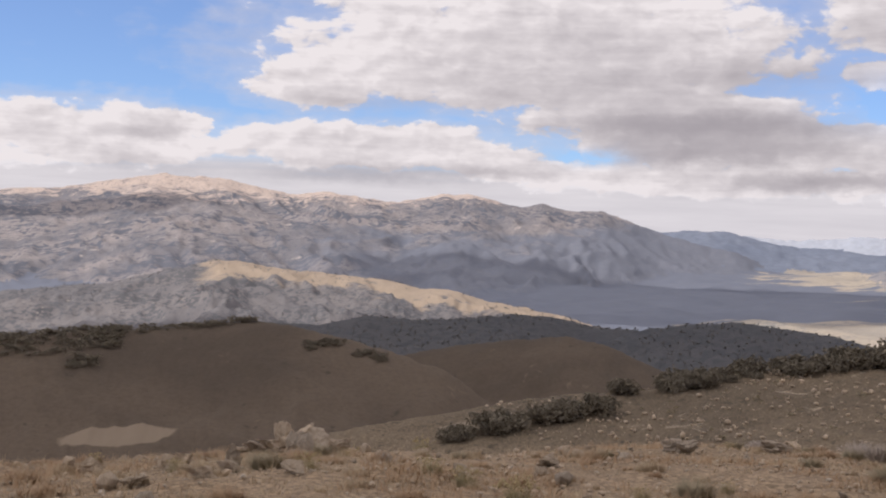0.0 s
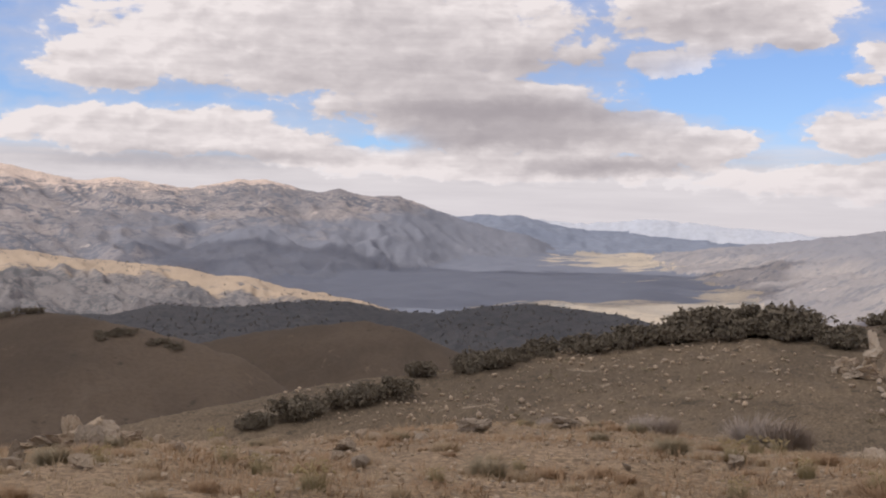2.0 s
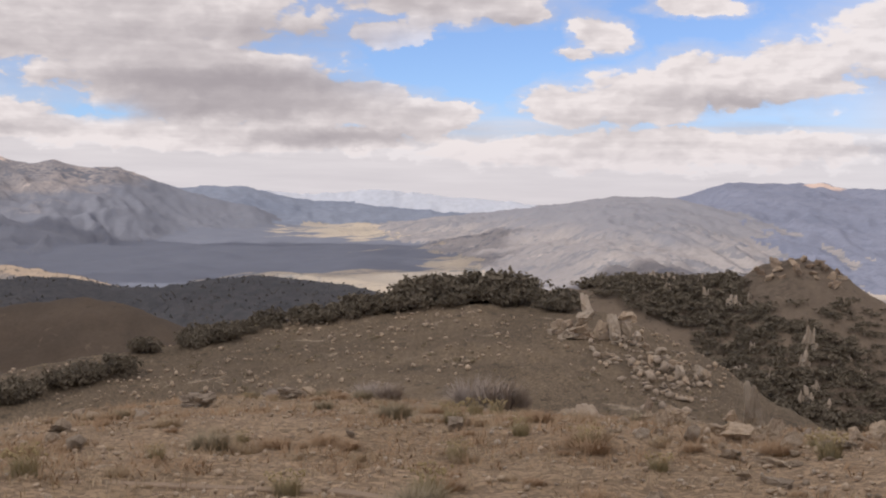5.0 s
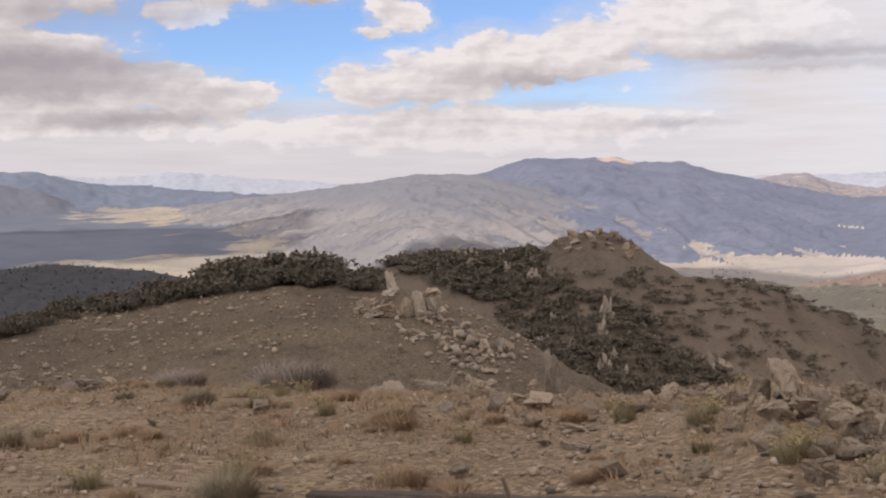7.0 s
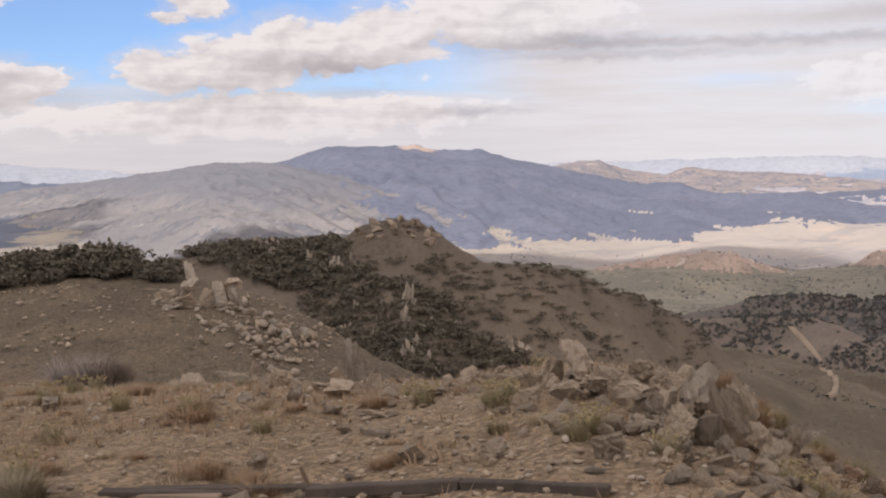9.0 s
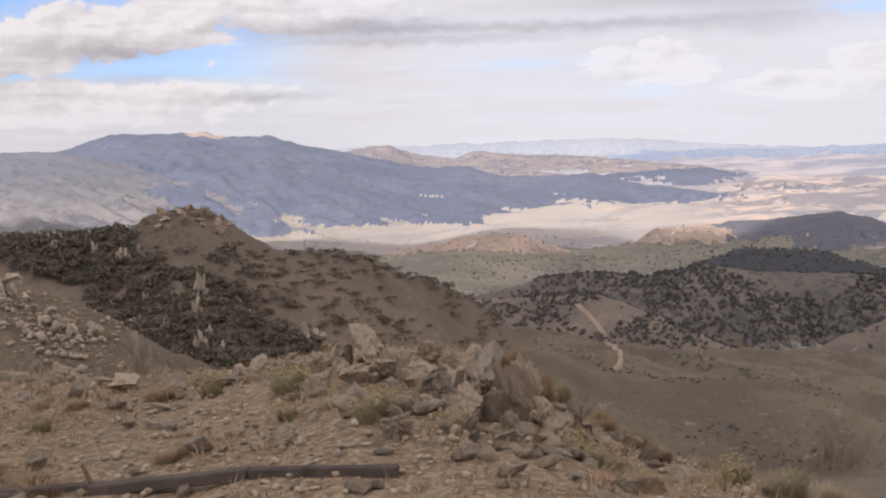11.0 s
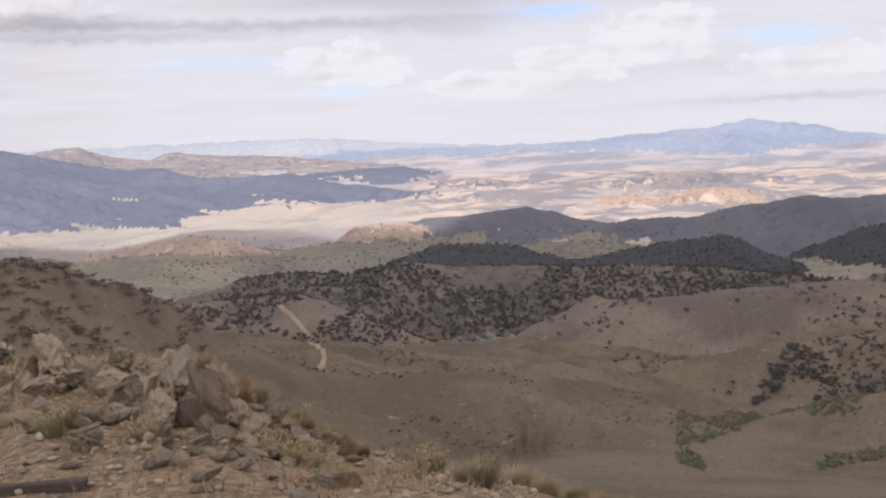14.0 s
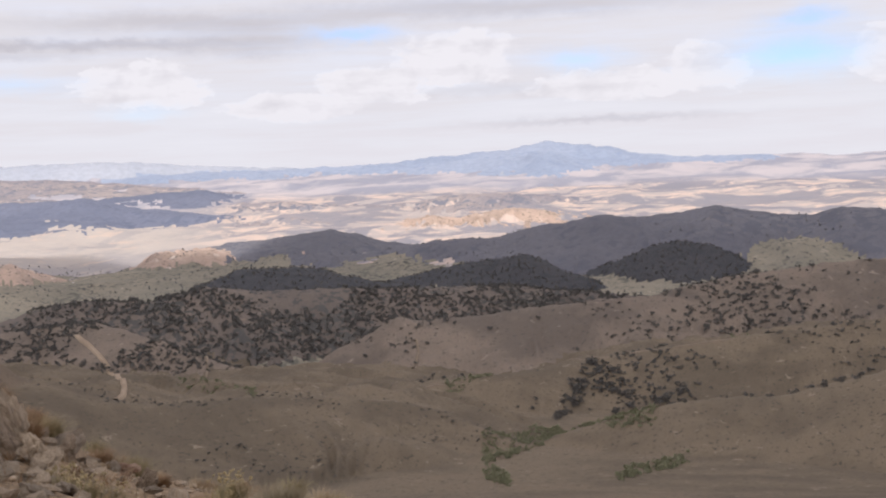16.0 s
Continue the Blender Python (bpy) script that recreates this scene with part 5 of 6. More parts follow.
for k, (x, y, w, h) in enumerate([(49.3, 87.3, 0.8, 0.3), (49.3, 84.8, 1.1, 0.4), (48.1, 82.7, 0.9, 0.3), (50.0, 81.7, 1.4, 0.5), (49.5, 80.6, 1.0, 0.4), (52.3, 83.2, 0.9, 0.5), (53.2, 82.8, 1.1, 0.6), (54.0, 86.7, 1.1, 0.5), (54.2, 85.1, 0.9, 0.6), (53.4, 81.3, 1.2, 0.6), (52.4, 79.0, 1.5, 0.8),
                                  (52.3, 78.2, 1.0, 0.5), (54.7, 79.8, 1.1, 0.8), (55.1, 79.4, 1.1, 0.8), (54.8, 80.7, 0.8, 0.6), (51.1, 78.5, 1.0, 0.4), (49.5, 76.7, 1.0, 0.3), (50.0, 74.3, 0.8, 0.3)]):
    boulder(x, y, w, h * 1.4, k + 4, (PALE_CRAG, ROCK)[k % 2], "pale broken block trailing below the outcrop", "granite_block", "rock", OUTCROP, tilt=(10 * math.sin(k), 12 * math.cos(k)), deep=0.7)


def crag(seed):
    """A crag of several upright jointed fins that lean together."""
    ob = empty_thing("granite_crag", "pale jointed granite crag rising from dark brush", "rock", "granite crags in the brush")
    g = random.Random(seed)
    for i in range(6):
        v, f = SMALL[g.randrange(len(SMALL))]
        u = (i + 0.5) / 6 * 2 - 1
        high = (1.0 - 0.55 * abs(u + g.uniform(-0.4, 0.4))) * g.uniform(0.6, 1.0)
        w = np.stack([v[:, 0] * g.uniform(0.2, 0.34) + u * 0.72, v[:, 1] * g.uniform(0.3, 0.6) + g.uniform(-0.3, 0.3), v[:, 2] * max(high, 0.25)], 1)
        w[:, 0] += w[:, 2] * g.uniform(-0.25, 0.15)
        part("fin", mesh_of("fin", w, f, PALE_CRAG), ob)
    return ob


CRAGS = []
for k, (x, y, w, h) in enumerate([(150.6, 184.5, 2.9, 4.4), (146.3, 180.4, 2.5, 2.6), (138.7, 170.5, 2.9, 4.2), (142.8, 172.4, 1.7, 3.0), (158.4, 186.0, 1.2, 1.2), (159.6, 184.0, 1.6, 1.3), (158.7, 179.0, 2.2, 1.6), (141.6, 168.2, 2.2, 2.4), (165.9, 169.3, 4.6, 2.8), (165.3, 171.5, 2.2, 2.2), (152.9, 180.1, 1.0, 1.2), (152.3, 210.3, 3.2, 3.2),
                                  (149.6, 216.8, 2.3, 2.7), (152.5, 223.0, 2.0, 2.4), (146.7, 227.3, 3.8, 2.6), (144.4, 229.2, 2.4, 2.2), (156.1, 210.2, 1.0, 1.6), (144.3, 222.8, 2.0, 2.4), (144.0, 192.9, 1.8, 1.8), (137.1, 179.0, 1.4, 2.6), (139.1, 188.6, 3.8, 1.4)]):
    m = pose(x, y, ground_xy(x, y) - 0.3, 4 * math.sin(k), 6 * math.cos(k), -40 + 25 * math.sin(2 * k)) @ Matrix.Diagonal((w * 0.62, w * 0.5, h * 1.2 + 0.9, 1))
    if k < 6:
        CRAGS.append(crag(90 + k))
    ob = CRAGS[k] if k < 6 else copy_thing(CRAGS[k % 6], Matrix.Identity(4))
    ob.matrix_basis = m

# broken rock along the summit of the cone hill
for k in range(22):
    az = 36.8 + 4.0 * (k + 0.5 * math.sin(5 * k)) / 22
    p = spot(az, 277 - 3.0 * (k % 4))
    boulder(p.x, p.y, 1.6 + 1.2 * math.sin(k * 1.9) ** 2, 0.9 + 0.8 * math.sin(k * 2.7) ** 2, k, DARK_ROCK if k % 3 else ROCK, "dark brown ledge on the rocky summit", "summit_rock", "rock", "ledges on the summit", tilt=(6 * math.sin(k), 8 * math.cos(k)), deep=0.7, sink=0.35)

# single stones of the knoll
STONE_RNG = np.random.default_rng(21)
a_rim, _, d_rim = (np.array(c, float) for c in zip(*RIM))
for k in range(46):
    az = 32 + 25 * STONE_RNG.random()
    r = float(np.interp(az, a_rim, d_rim)) * (0.78 + 0.24 * STONE_RNG.random())
    w = 0.10 + 0.20 * STONE_RNG.random() ** 1.8
    boulder(r * math.sin(radians(az)), r * math.cos(radians(az)), w, w * (0.45 + 0.5 * STONE_RNG.random()), k, (ROCK, ROCK, WHITE_ROCK, ROCK, ROCK, WHITE_ROCK, ROCK)[k % 7], "rough tan boulder in the stony rim", group=RIMS, tilt=(15 * math.sin(k * 1.3), 15 * math.cos(k * 2.1)), sink=0.25)
for k in range(60):
    az, r = 50 + 12 * STONE_RNG.random(), 6.8 + 3.6 * STONE_RNG.random()
    w = 0.08 + 0.2 * STONE_RNG.random() ** 1.8
    boulder(r * math.sin(radians(az)), r * math.cos(radians(az)), w, w * (0.35 + 0.4 * STONE_RNG.random()), k, (ROCK, WHITE_ROCK, ROCK, DARK_ROCK, ROCK)[k % 5], "broken angular rock in the rubble below the crag", "rubble_rock", "rock", "rubble below the crag", tilt=(25 * math.sin(k), 22 * math.cos(k * 1.9)), sink=0.25)


def stony(a, r, x, y, z):
    return np.where(a > 31, 1.0, 0.35) * (0.35 + 0.65 * (fbm(x / 1.7, y / 1.7, 3) > -0.1))


for k, p in enumerate(over_land(300, -22, 66, 5.6, 19, STONE_RNG, stony)):
    w = 0.06 + 0.17 * STONE_RNG.random() ** 2.2
    boulder(float(p[0]), float(p[1]), w, w * (0.4 + 0.5 * STONE_RNG.random()), k, (ROCK, ROCK, WHITE_ROCK, ROCK, ROCK)[k % 5], "loose angular granite stone on gravel", "stone", "stone", "loose stones on the knoll", tilt=(20 * math.sin(k), 18 * math.cos(3 * k)))

CHIPS = [splinter(70 + i) for i in range(16)]
pts = over_land(15000, -23, 70, 4.5, 24, STONE_RNG, lambda a, r, x, y, z: np.where(a > 25, 1.0, 0.6) * (0.3 + 0.7 * (fbm(x / 1.1, y / 1.1, 3) > 0)))
joined("stone_chips", CHIPS, pts, 0.016 + 0.068 * STONE_RNG.random(len(pts)) ** 3.0, ROCK, "pale granite chips strewn over dry soil", "stones", STONE_RNG)
pts = over_land(6000, -23, 70, 4.5, 24, STONE_RNG, lambda a, r, x, y, z: np.where(a > 25, 1.0, 0.5) * (0.2 + 0.8 * (fbm(x / 0.9 + 5, y / 0.9, 3) > 0.05)))
joined("white_chips", CHIPS, pts, 0.014 + 0.06 * STONE_RNG.random(len(pts)) ** 2.6, PALE_CRAG, "white quartz chips strewn over dry soil", "stones", STONE_RNG)
pts = over_land(2200, 2, 36, 40, 122, STONE_RNG, lambda a, r, x, y, z: np.clip(0.25 + 0.9 * fbm(x / 14, y / 14, 3), 0, 1), ["mid_ridge"])
joined("ridge_stones", CHIPS, pts, 0.10 + 0.5 * STONE_RNG.random(len(pts)) ** 3.5, ROCK, "pale stones scattered on the dry ridge", "stones", STONE_RNG)
pts = over_land(260, 29, 36, 70, 104, STONE_RNG, lambda a, r, x, y, z: np.exp(-((a - 33.2 + 0.08 * (r - 88)) / 1.6) ** 2), ["mid_ridge"])
joined("talus", CHIPS, pts, 0.2 + 0.9 * STONE_RNG.random(len(pts)) ** 2.6, WHITE_ROCK, "pale broken rocks trailing below the outcrop", "stones", STONE_RNG)

# ---- old timbers on the knoll ----
def timber(x0, y0, x1, y1, thick, wide, mat, label, lift=0.0):
    """A sawn timber with worn edges and split ends, lying from one point of the ground to another."""
    a, b = Vector((x0, y0, ground_xy(x0, y0) + thick / 2 + lift - 0.01)), Vector((x1, y1, ground_xy(x1, y1) + thick / 2 + lift - 0.01))
    length = (b - a).length
    bm = bmesh.new()
    bmesh.ops.create_cube(bm, size=1.0)
    bmesh.ops.scale(bm, vec=(length, wide, thick), verts=bm.verts)
    bmesh.ops.subdivide_edges(bm, edges=[e for e in bm.edges if abs(e.verts[0].co.x - e.verts[1].co.x) > 0.1], cuts=14)
    bmesh.ops.bevel(bm, geom=[e for e in bm.edges if e.calc_face_angle(0) > 1.0], offset=0.007, segments=1, affect="EDGES")
    for v in bm.verts:
        n = noise.noise(Vector((v.co.x * 2.3, v.co.y * 9, v.co.z * 9 + length * 7)))
        v.co += Vector((0.02 * n if abs(v.co.x) > length * 0.48 else 0, 0.005 * n, 0.006 * n))
    me = bpy.data.meshes.new("timber")
    bm.to_mesh(me)
    bm.free()
    me.materials.append(mat)
    ob = new("timber", me)
    d = b - a
    ob.matrix_world = Matrix.Translation((a + b) / 2) @ d.to_track_quat("X", "Z").to_matrix().to_4x4()
    return tagged(ob, label, "timber", "old timbers lying on the knoll")


timber(2.536, 7.938, 3.795, 6.215, 0.035, 0.12, PALE_WOOD, "pale weathered board lying on dry ground")
timber(3.311, 6.795, 3.969, 6.156, 0.04, 0.10, DARK_WOOD, "dark weathered board lying on dry ground")
timber(3.504, 6.699, 4.317, 5.924, 0.045, 0.10, DARK_WOOD, "dark weathered board overlapping another board")
timber(4.162, 5.827, 4.588, 4.956, 0.065, 0.09, DARK_WOOD, "dark square beam sunk in the gravel")
timber(4.588, 4.937, 4.917, 4.143, 0.065, 0.09, DARK_WOOD, "dark square beam with a sawn end")
timber(0.871, 8.615, 2.497, 7.996, 0.03, 0.09, PALE_WOOD, "thin pale board half hidden by gravel", -0.01)


def stick(x, y, length, lean, turn):
    v, f, _ = blades(int(abs(x) * 100), 1, length, length * 0.3, 0.012, foot=0.0)
    bm = bmesh.new()
    bmesh.ops.create_cone(bm, cap_ends=True, segments=7, radius1=0.018, radius2=0.012, depth=length)
    for w in bm.verts:
        w.co += Vector((0.02 * noise.noise(w.co * 6), 0.02 * noise.noise(w.co * 5 + Vector((3, 0, 0))), length / 2))
    me = bpy.data.meshes.new("stake")
    bm.to_mesh(me)
    bm.free()
    me.materials.append(PALE_WOOD)
    ob = new("stake", me)
    ob.matrix_world = pose(x, y, ground_xy(x, y) - 0.02, lean, 0, turn)
    return tagged(ob, "short weathered stake leaning over the beam", "stake")


stick(4.28, 5.98, 0.22, 28, -70)

# ---- low shrubs and grass of the knoll ----
BUSH_RNG = np.random.default_rng(33)


def rabbitbrush(seed):
    ob = empty_thing("rabbitbrush", "low rabbitbrush with faded yellow flower tips on gravel", "shrub", "rabbitbrush on the knoll")
    v, f, tips = blades(seed, 260, 0.34, 0.24, 0.004)
    part("foliage", mesh_of("foliage", v, f, OLIVE), ob)
    g = np.random.default_rng(seed)
    vs, fs = [], []
    for t in tips[tips[:, 2] > 0.24][::2]:
        for _ in range(2):
            q = OCTA * (0.010 + 0.010 * g.random()) + g.normal(size=(6, 3)) * 0.004 + t + g.normal(size=3) * 0.012
            fs.append(OCTA_F + 6 * len(vs))
            vs.append(q)
    tagged(part("bloom", mesh_of("bloom", np.concatenate(vs), np.concatenate(fs), YELLOW), ob, "faded yellow flower tips"), kind="stuff")
    return ob


def tuft(name, seed, count, height, spread, width, mat, label, group):
    v, f, _ = blades(seed, count, height, spread, width)
    return tagged(new(name, mesh_of(name, v, f, mat)), label, "shrub" if name != "grass_tuft" else "grass", group)


def plant_out(makers, places, low, high):
    """Copies of a few plants at many places; the first of each stands at the first places."""
    made = []
    for k, p in enumerate(places):
        s = low + (high - low) * BUSH_RNG.random() ** 1.3
        m = pose(float(p[0]), float(p[1]), float(p[2]) - 0.01, 0, 0, 360 * BUSH_RNG.random()) @ Matrix.Diagonal((s, s, s * (0.85 + 0.3 * BUSH_RNG.random()), 1))
        if k < len(makers):
            ob = makers[k]()
            ob.matrix_world = m
            made.append(ob)
        else:
            ob = copy_thing(made[k % len(makers)], Matrix.Identity(4))
            ob.matrix_basis = m


spots = [(3.05, 7.4), (2.25, 8.0), (0.6, 8.8), (6.05, 6.2), (6.35, 5.55), (5.75, 5.15), (5.15, 7.9), (4.9, 9.8), (2.5, 10.4), (7.3, 8.7), (6.7, 6.9), (-1.2, 11.4), (1.6, 9.4), (0.2, 8.1), (5.9, 4.55), (6.6, 4.0), (3.9, 8.9), (8.4, 3.9), (7.6, 3.6)]
places = np.array([(x, y, ground_xy(x, y)) for x, y in spots])
more = over_land(24, -22, 66, 7.5, 20, BUSH_RNG, lambda a, r, x, y, z: 0.3 + 0.7 * (fbm(x / 2.5, y / 2.5, 2) > 0))
plant_out([lambda s=s: rabbitbrush(40 + s) for s in range(4)], np.concatenate([places, more]), 0.4, 0.8)
plant_out([lambda s=s: tuft("dry_buckwheat", 50 + s, 420, 0.18, 0.30, 0.0034, RUSSET, "russet dry buckwheat mound on stony soil", "dry buckwheat on the knoll") for s in range(4)],
          over_land(150, -23, 68, 6.2, 22, BUSH_RNG, lambda a, r, x, y, z: np.where(a < 35, 1.0, 0.5) * (0.2 + 0.8 * (fbm(x / 2.2 + 9, y / 2.2, 3) > 0.05))), 0.35, 1.0)
plant_out([lambda s=s: tuft("grass_tuft", 60 + s, 260, 0.20, 0.17, 0.0022, STRAW, "pale straw-coloured dry grass tuft", "dry grass tufts") for s in range(4)],
          over_land(210, -23, 68, 5.2, 20, BUSH_RNG, lambda a, r, x, y, z: 0.3 + 0.7 * (fbm(x / 1.8, y / 1.8 + 5, 3) > 0)), 0.35, 0.9)
plant_out([lambda s=s: tuft("sagebrush", 70 + s, 620, 0.24, 0.30, 0.0038, SAGE, "grey sagebrush on dry soil", "sagebrush on the knoll") for s in range(3)],
          over_land(40, -23, 70, 7, 22, BUSH_RNG), 0.5, 1.1)
# taller brush where the knoll falls away
plant_out([lambda s=s: tuft("tall_dry_brush", 80 + s, 520, 0.42, 0.40, 0.005, (STRAW, OLIVE, RUSSET)[s], "tall straw-brown brush on the slope edge", "brush on the slope edge") for s in range(3)],
          over_land(70, 54, 76, 9.5, 16, BUSH_RNG, lambda a, r, x, y, z: 0.3 + 0.7 * (fbm(x / 2, y / 2, 2) > -0.1)), 0.35, 0.75)

TUFTS = [blades(90 + i, 9, 0.09, 0.07, 0.003)[:2] for i in range(5)]
pts = over_land(7000, -24, 70, 4.2, 24, BUSH_RNG, lambda a, r, x, y, z: 0.15 + 0.85 * (fbm(x / 1.5 + 3, y / 1.5, 3) > 0))
joined("dry_grass", TUFTS, pts, 0.6 + 1.1 * BUSH_RNG.random(len(pts)), STRAW, "short dry grass over the stony knoll", "grass", BUSH_RNG)
MATTED = [blades(96 + i, 24, 0.10, 0.16, 0.0042)[:2] for i in range(5)]
pts = over_land(2400, -24, 70, 5.5, 24, BUSH_RNG, lambda a, r, x, y, z: np.where(a < 40, 1, 0.5) * (0.05 + 0.95 * (fbm(x / 1.9 + 13, y / 1.9, 3) > 0.12)))
joined("matted_herbs", MATTED, pts, 0.5 + 1.0 * BUSH_RNG.random(len(pts)), RUSSET, "russet matted herbs between the stones", "grass", BUSH_RNG)


# ---- dead brush on the saddle ----
def dead_brush(x, y, width, height, seed, label):
    v, f, _ = blades(seed, 620, 1.0, 0.9, 0.014, foot=0.6)
    ob = new("dead_brush", mesh_of("dead_brush", v, f, DEAD))
    ob.matrix_world = pose(x, y, ground_xy(x, y) - 0.03, 0, 0, 40 * seed) @ Matrix.Diagonal((width * 0.5, width * 0.42, height, 1))
    return tagged(ob, label, "shrub")


dead_brush(9.25, 20.1, 1.9, 0.72, 5, "bare grey-purple dead shrub with pale stones at its foot")
dead_brush(9.75, 20.0, 0.95, 0.6, 7, "bare grey dead shrub beside a larger one")
dead_brush(7.3, 20.4, 1.4, 0.40, 6, "low dark dead brush sprawling on the saddle")
dead_brush(5.6, 20.6, 0.8, 0.25, 8, "low grey dead brush on the saddle")
for k, (x, y, w) in enumerate([(8.75, 20.0, 0.2), (8.95, 19.8, 0.25), (8.6, 19.9, 0.16), (9.1, 19.6, 0.18), (8.9, 19.5, 0.14)]):
    boulder(x, y, w, w * 0.6, k, WHITE_ROCK, "pale stone beside dead brush", "stone", "stone", "stones by the dead brush")


# ---- trees of the ridges ----
def limbs(seed, stems, height, girth):
    """Forked tapering stems that rise from one foot."""
    g = random.Random(seed)
    vs, fs = [], []
    for _ in range(stems):
        a = g.random() * 6.283
        p, d = Vector((0.06 * math.cos(a), 0.06 * math.sin(a), -0.1)), Vector((0.5 * math.cos(a), 0.5 * math.sin(a), 1.0)).normalized()
        rings = 5
        for k in range(rings):
            r = girth * (1 - k / rings) + 0.012
            n = len(vs)
            for j in range(6):
                b = j * math.pi / 3
                vs.append((p.x + r * math.cos(b), p.y + r * math.sin(b), p.z))
            if k:
                for j in range(6):
                    fs.append((n - 6 + j, n - 6 + (j + 1) % 6, n + (j + 1) % 6, n + j))
            p = p + d * height / rings
            d = (d + Vector((g.uniform(-0.3, 0.3), g.uniform(-0.3, 0.3), 0.1))).normalized()
    return vs, fs


def mahogany(seed, group):
    ob = empty_thing("mountain_mahogany", "dark bushy mountain mahogany on a dry ridge", "tree", group)
    v, f = limbs(seed, 4, 0.62, 0.035)
    part("trunk", mesh_of("trunk", v, f, BARK), ob)
    v, f = foliage(seed, 10, 300, 0.062, 1.25, 0.9)
    part("crown", tri_mesh("crown", v, f, LEAF), ob)
    return ob


def grove(places, low, high, group, seed):
    made = []
    g = random.Random(seed)
    for k, p in enumerate(places):
        s = low + (high - low) * g.random()
        m = pose(float(p[0]), float(p[1]), float(p[2]) - 0.05, 0, 0, 360 * g.random()) @ Matrix.Diagonal((s * g.uniform(0.9, 1.25), s * g.uniform(0.9, 1.25), s, 1))
        if k < 5:
            ob = mahogany(seed + k, group)
            made.append(ob)
        else:
            ob = copy_thing(made[k % 5], Matrix.Identity(4))
        ob.matrix_basis = m


TREE_RNG = np.random.default_rng(5)


def belt(points, count, depth):
    """Places in a belt along a line of (bearing, distance), depth metres across."""
    a, r = (np.array(c, float) for c in zip(*points))
    t = np.sort(TREE_RNG.random(count)) * (len(a) - 1)
    az, rr = np.interp(t, np.arange(len(a)), a), np.interp(t, np.arange(len(a)), r) + (TREE_RNG.random(count) - 0.5) * depth
    z, _ = heights(az, rr)
    return np.stack([rr * np.sin(np.radians(az)), rr * np.cos(np.radians(az)), z], 1)


grove(np.concatenate([belt([(0.4, 93.5), (1.3, 94.5)], 5, 1.5), belt([(2.2, 95.5), (3.6, 97)], 9, 2.0), belt([(4.8, 98.5), (6.6, 101)], 12, 2.0)]), 0.9, 1.7, "clumps of trees on the near slope", 200)
grove(np.concatenate([belt([(1.9, 95.5), (3.0, 96.5)], 2, 0.6), belt([(5.0, 99), (6.0, 100)], 3, 0.6), belt([(7.5, 102), (7.8, 102.4)], 2, 0.3)]), 1.7, 2.1, "clumps of trees on the near slope", 210)


def patchy(places, seed):
    """Leaves gaps in a belt of places."""
    a = np.degrees(np.arctan2(places[:, 0], places[:, 1]))
    return places[fbm(a * 0.9 + seed, a * 0 + seed, 2) < 0.32]


grove(patchy(belt([(8.2, 109), (10, 112.5), (12.5, 115), (15, 118), (18.5, 121)], 92, 9), 3.3), 0.7, 2.0, "trees along the ridge crest", 220)
grove(patchy(belt([(18, 121), (21, 122.5), (24, 123.5), (26.5, 122), (28.2, 120)], 96, 8), 7.1), 0.8, 2.5, "trees along the ridge crest", 230)
grove(belt([(21.6, 123.5), (23, 124.5), (24.6, 125), (26.0, 124)], 30, 3), 2.4, 3.9, "tallest trees on the ridge crest", 240)


def dark_face(a, r, x, y, z):
    el = np.degrees(np.arctan2(z - EYE, r))
    ragged = 0.7 * fbm(x / 9, y / 9, 3)
    left = np.interp(-el, (3.9, 4.54, 5.53, 6.99, 9.0), (28.6, 30.5, 32.8, 34.7, 36.0)) + 0.5 * ragged
    right = np.interp(-el, (3.3, 3.6, 5.5, 6.6, 7.9, 9.4, 11.0), (36.0, 36.4, 39.1, 40.6, 42.7, 45.0, 47.0)) + ragged
    inside = (a > left) & (a < right)
    return np.where(inside, 0.92, 0.0) + np.where((a > right) & (a < right + 3.5), 0.12, 0.0)




def clumps_on(n, az0, az1, r0, r1, scale, level, hill):
    return over_land(n, az0, az1, r0, r1, TREE_RNG, lambda a, r, x, y, z: np.clip((fbm(x / scale, y / scale, 3) - level) * 3, 0.02, 1), hill)


# far shrubs and woods, joined hill by hill
BUSHES = [foliage(300 + i, 4, 26, 0.13, 1.1, 0.9) for i in range(6)]
CONES = [foliage(320 + i, 3, 12, 0.2, 0.9, 1.0) for i in range(6)]


def woods(name, pts, low, high, mat, label, shapes=BUSHES, squash=1.0):
    if name in ("dark_hillside_brush", "hill_brush"):
        # the rocky summit of the cone hill stays bare
        a, up = np.degrees(np.arctan2(pts[:, 0], pts[:, 1])), np.degrees(np.arctan2(pts[:, 2] - EYE, np.hypot(pts[:, 0], pts[:, 1])))
        pts = pts[~((a > 36.2) & (a < 42.6) & (up > -4.3))]
    if len(pts):
        shapes = [(v * np.array([1.0, 1.0, squash]), f) for v, f in shapes]
        joined(name, shapes, pts, low + (high - low) * TREE_RNG.random(len(pts)) ** 1.5, mat, label, "shrubs", TREE_RNG)


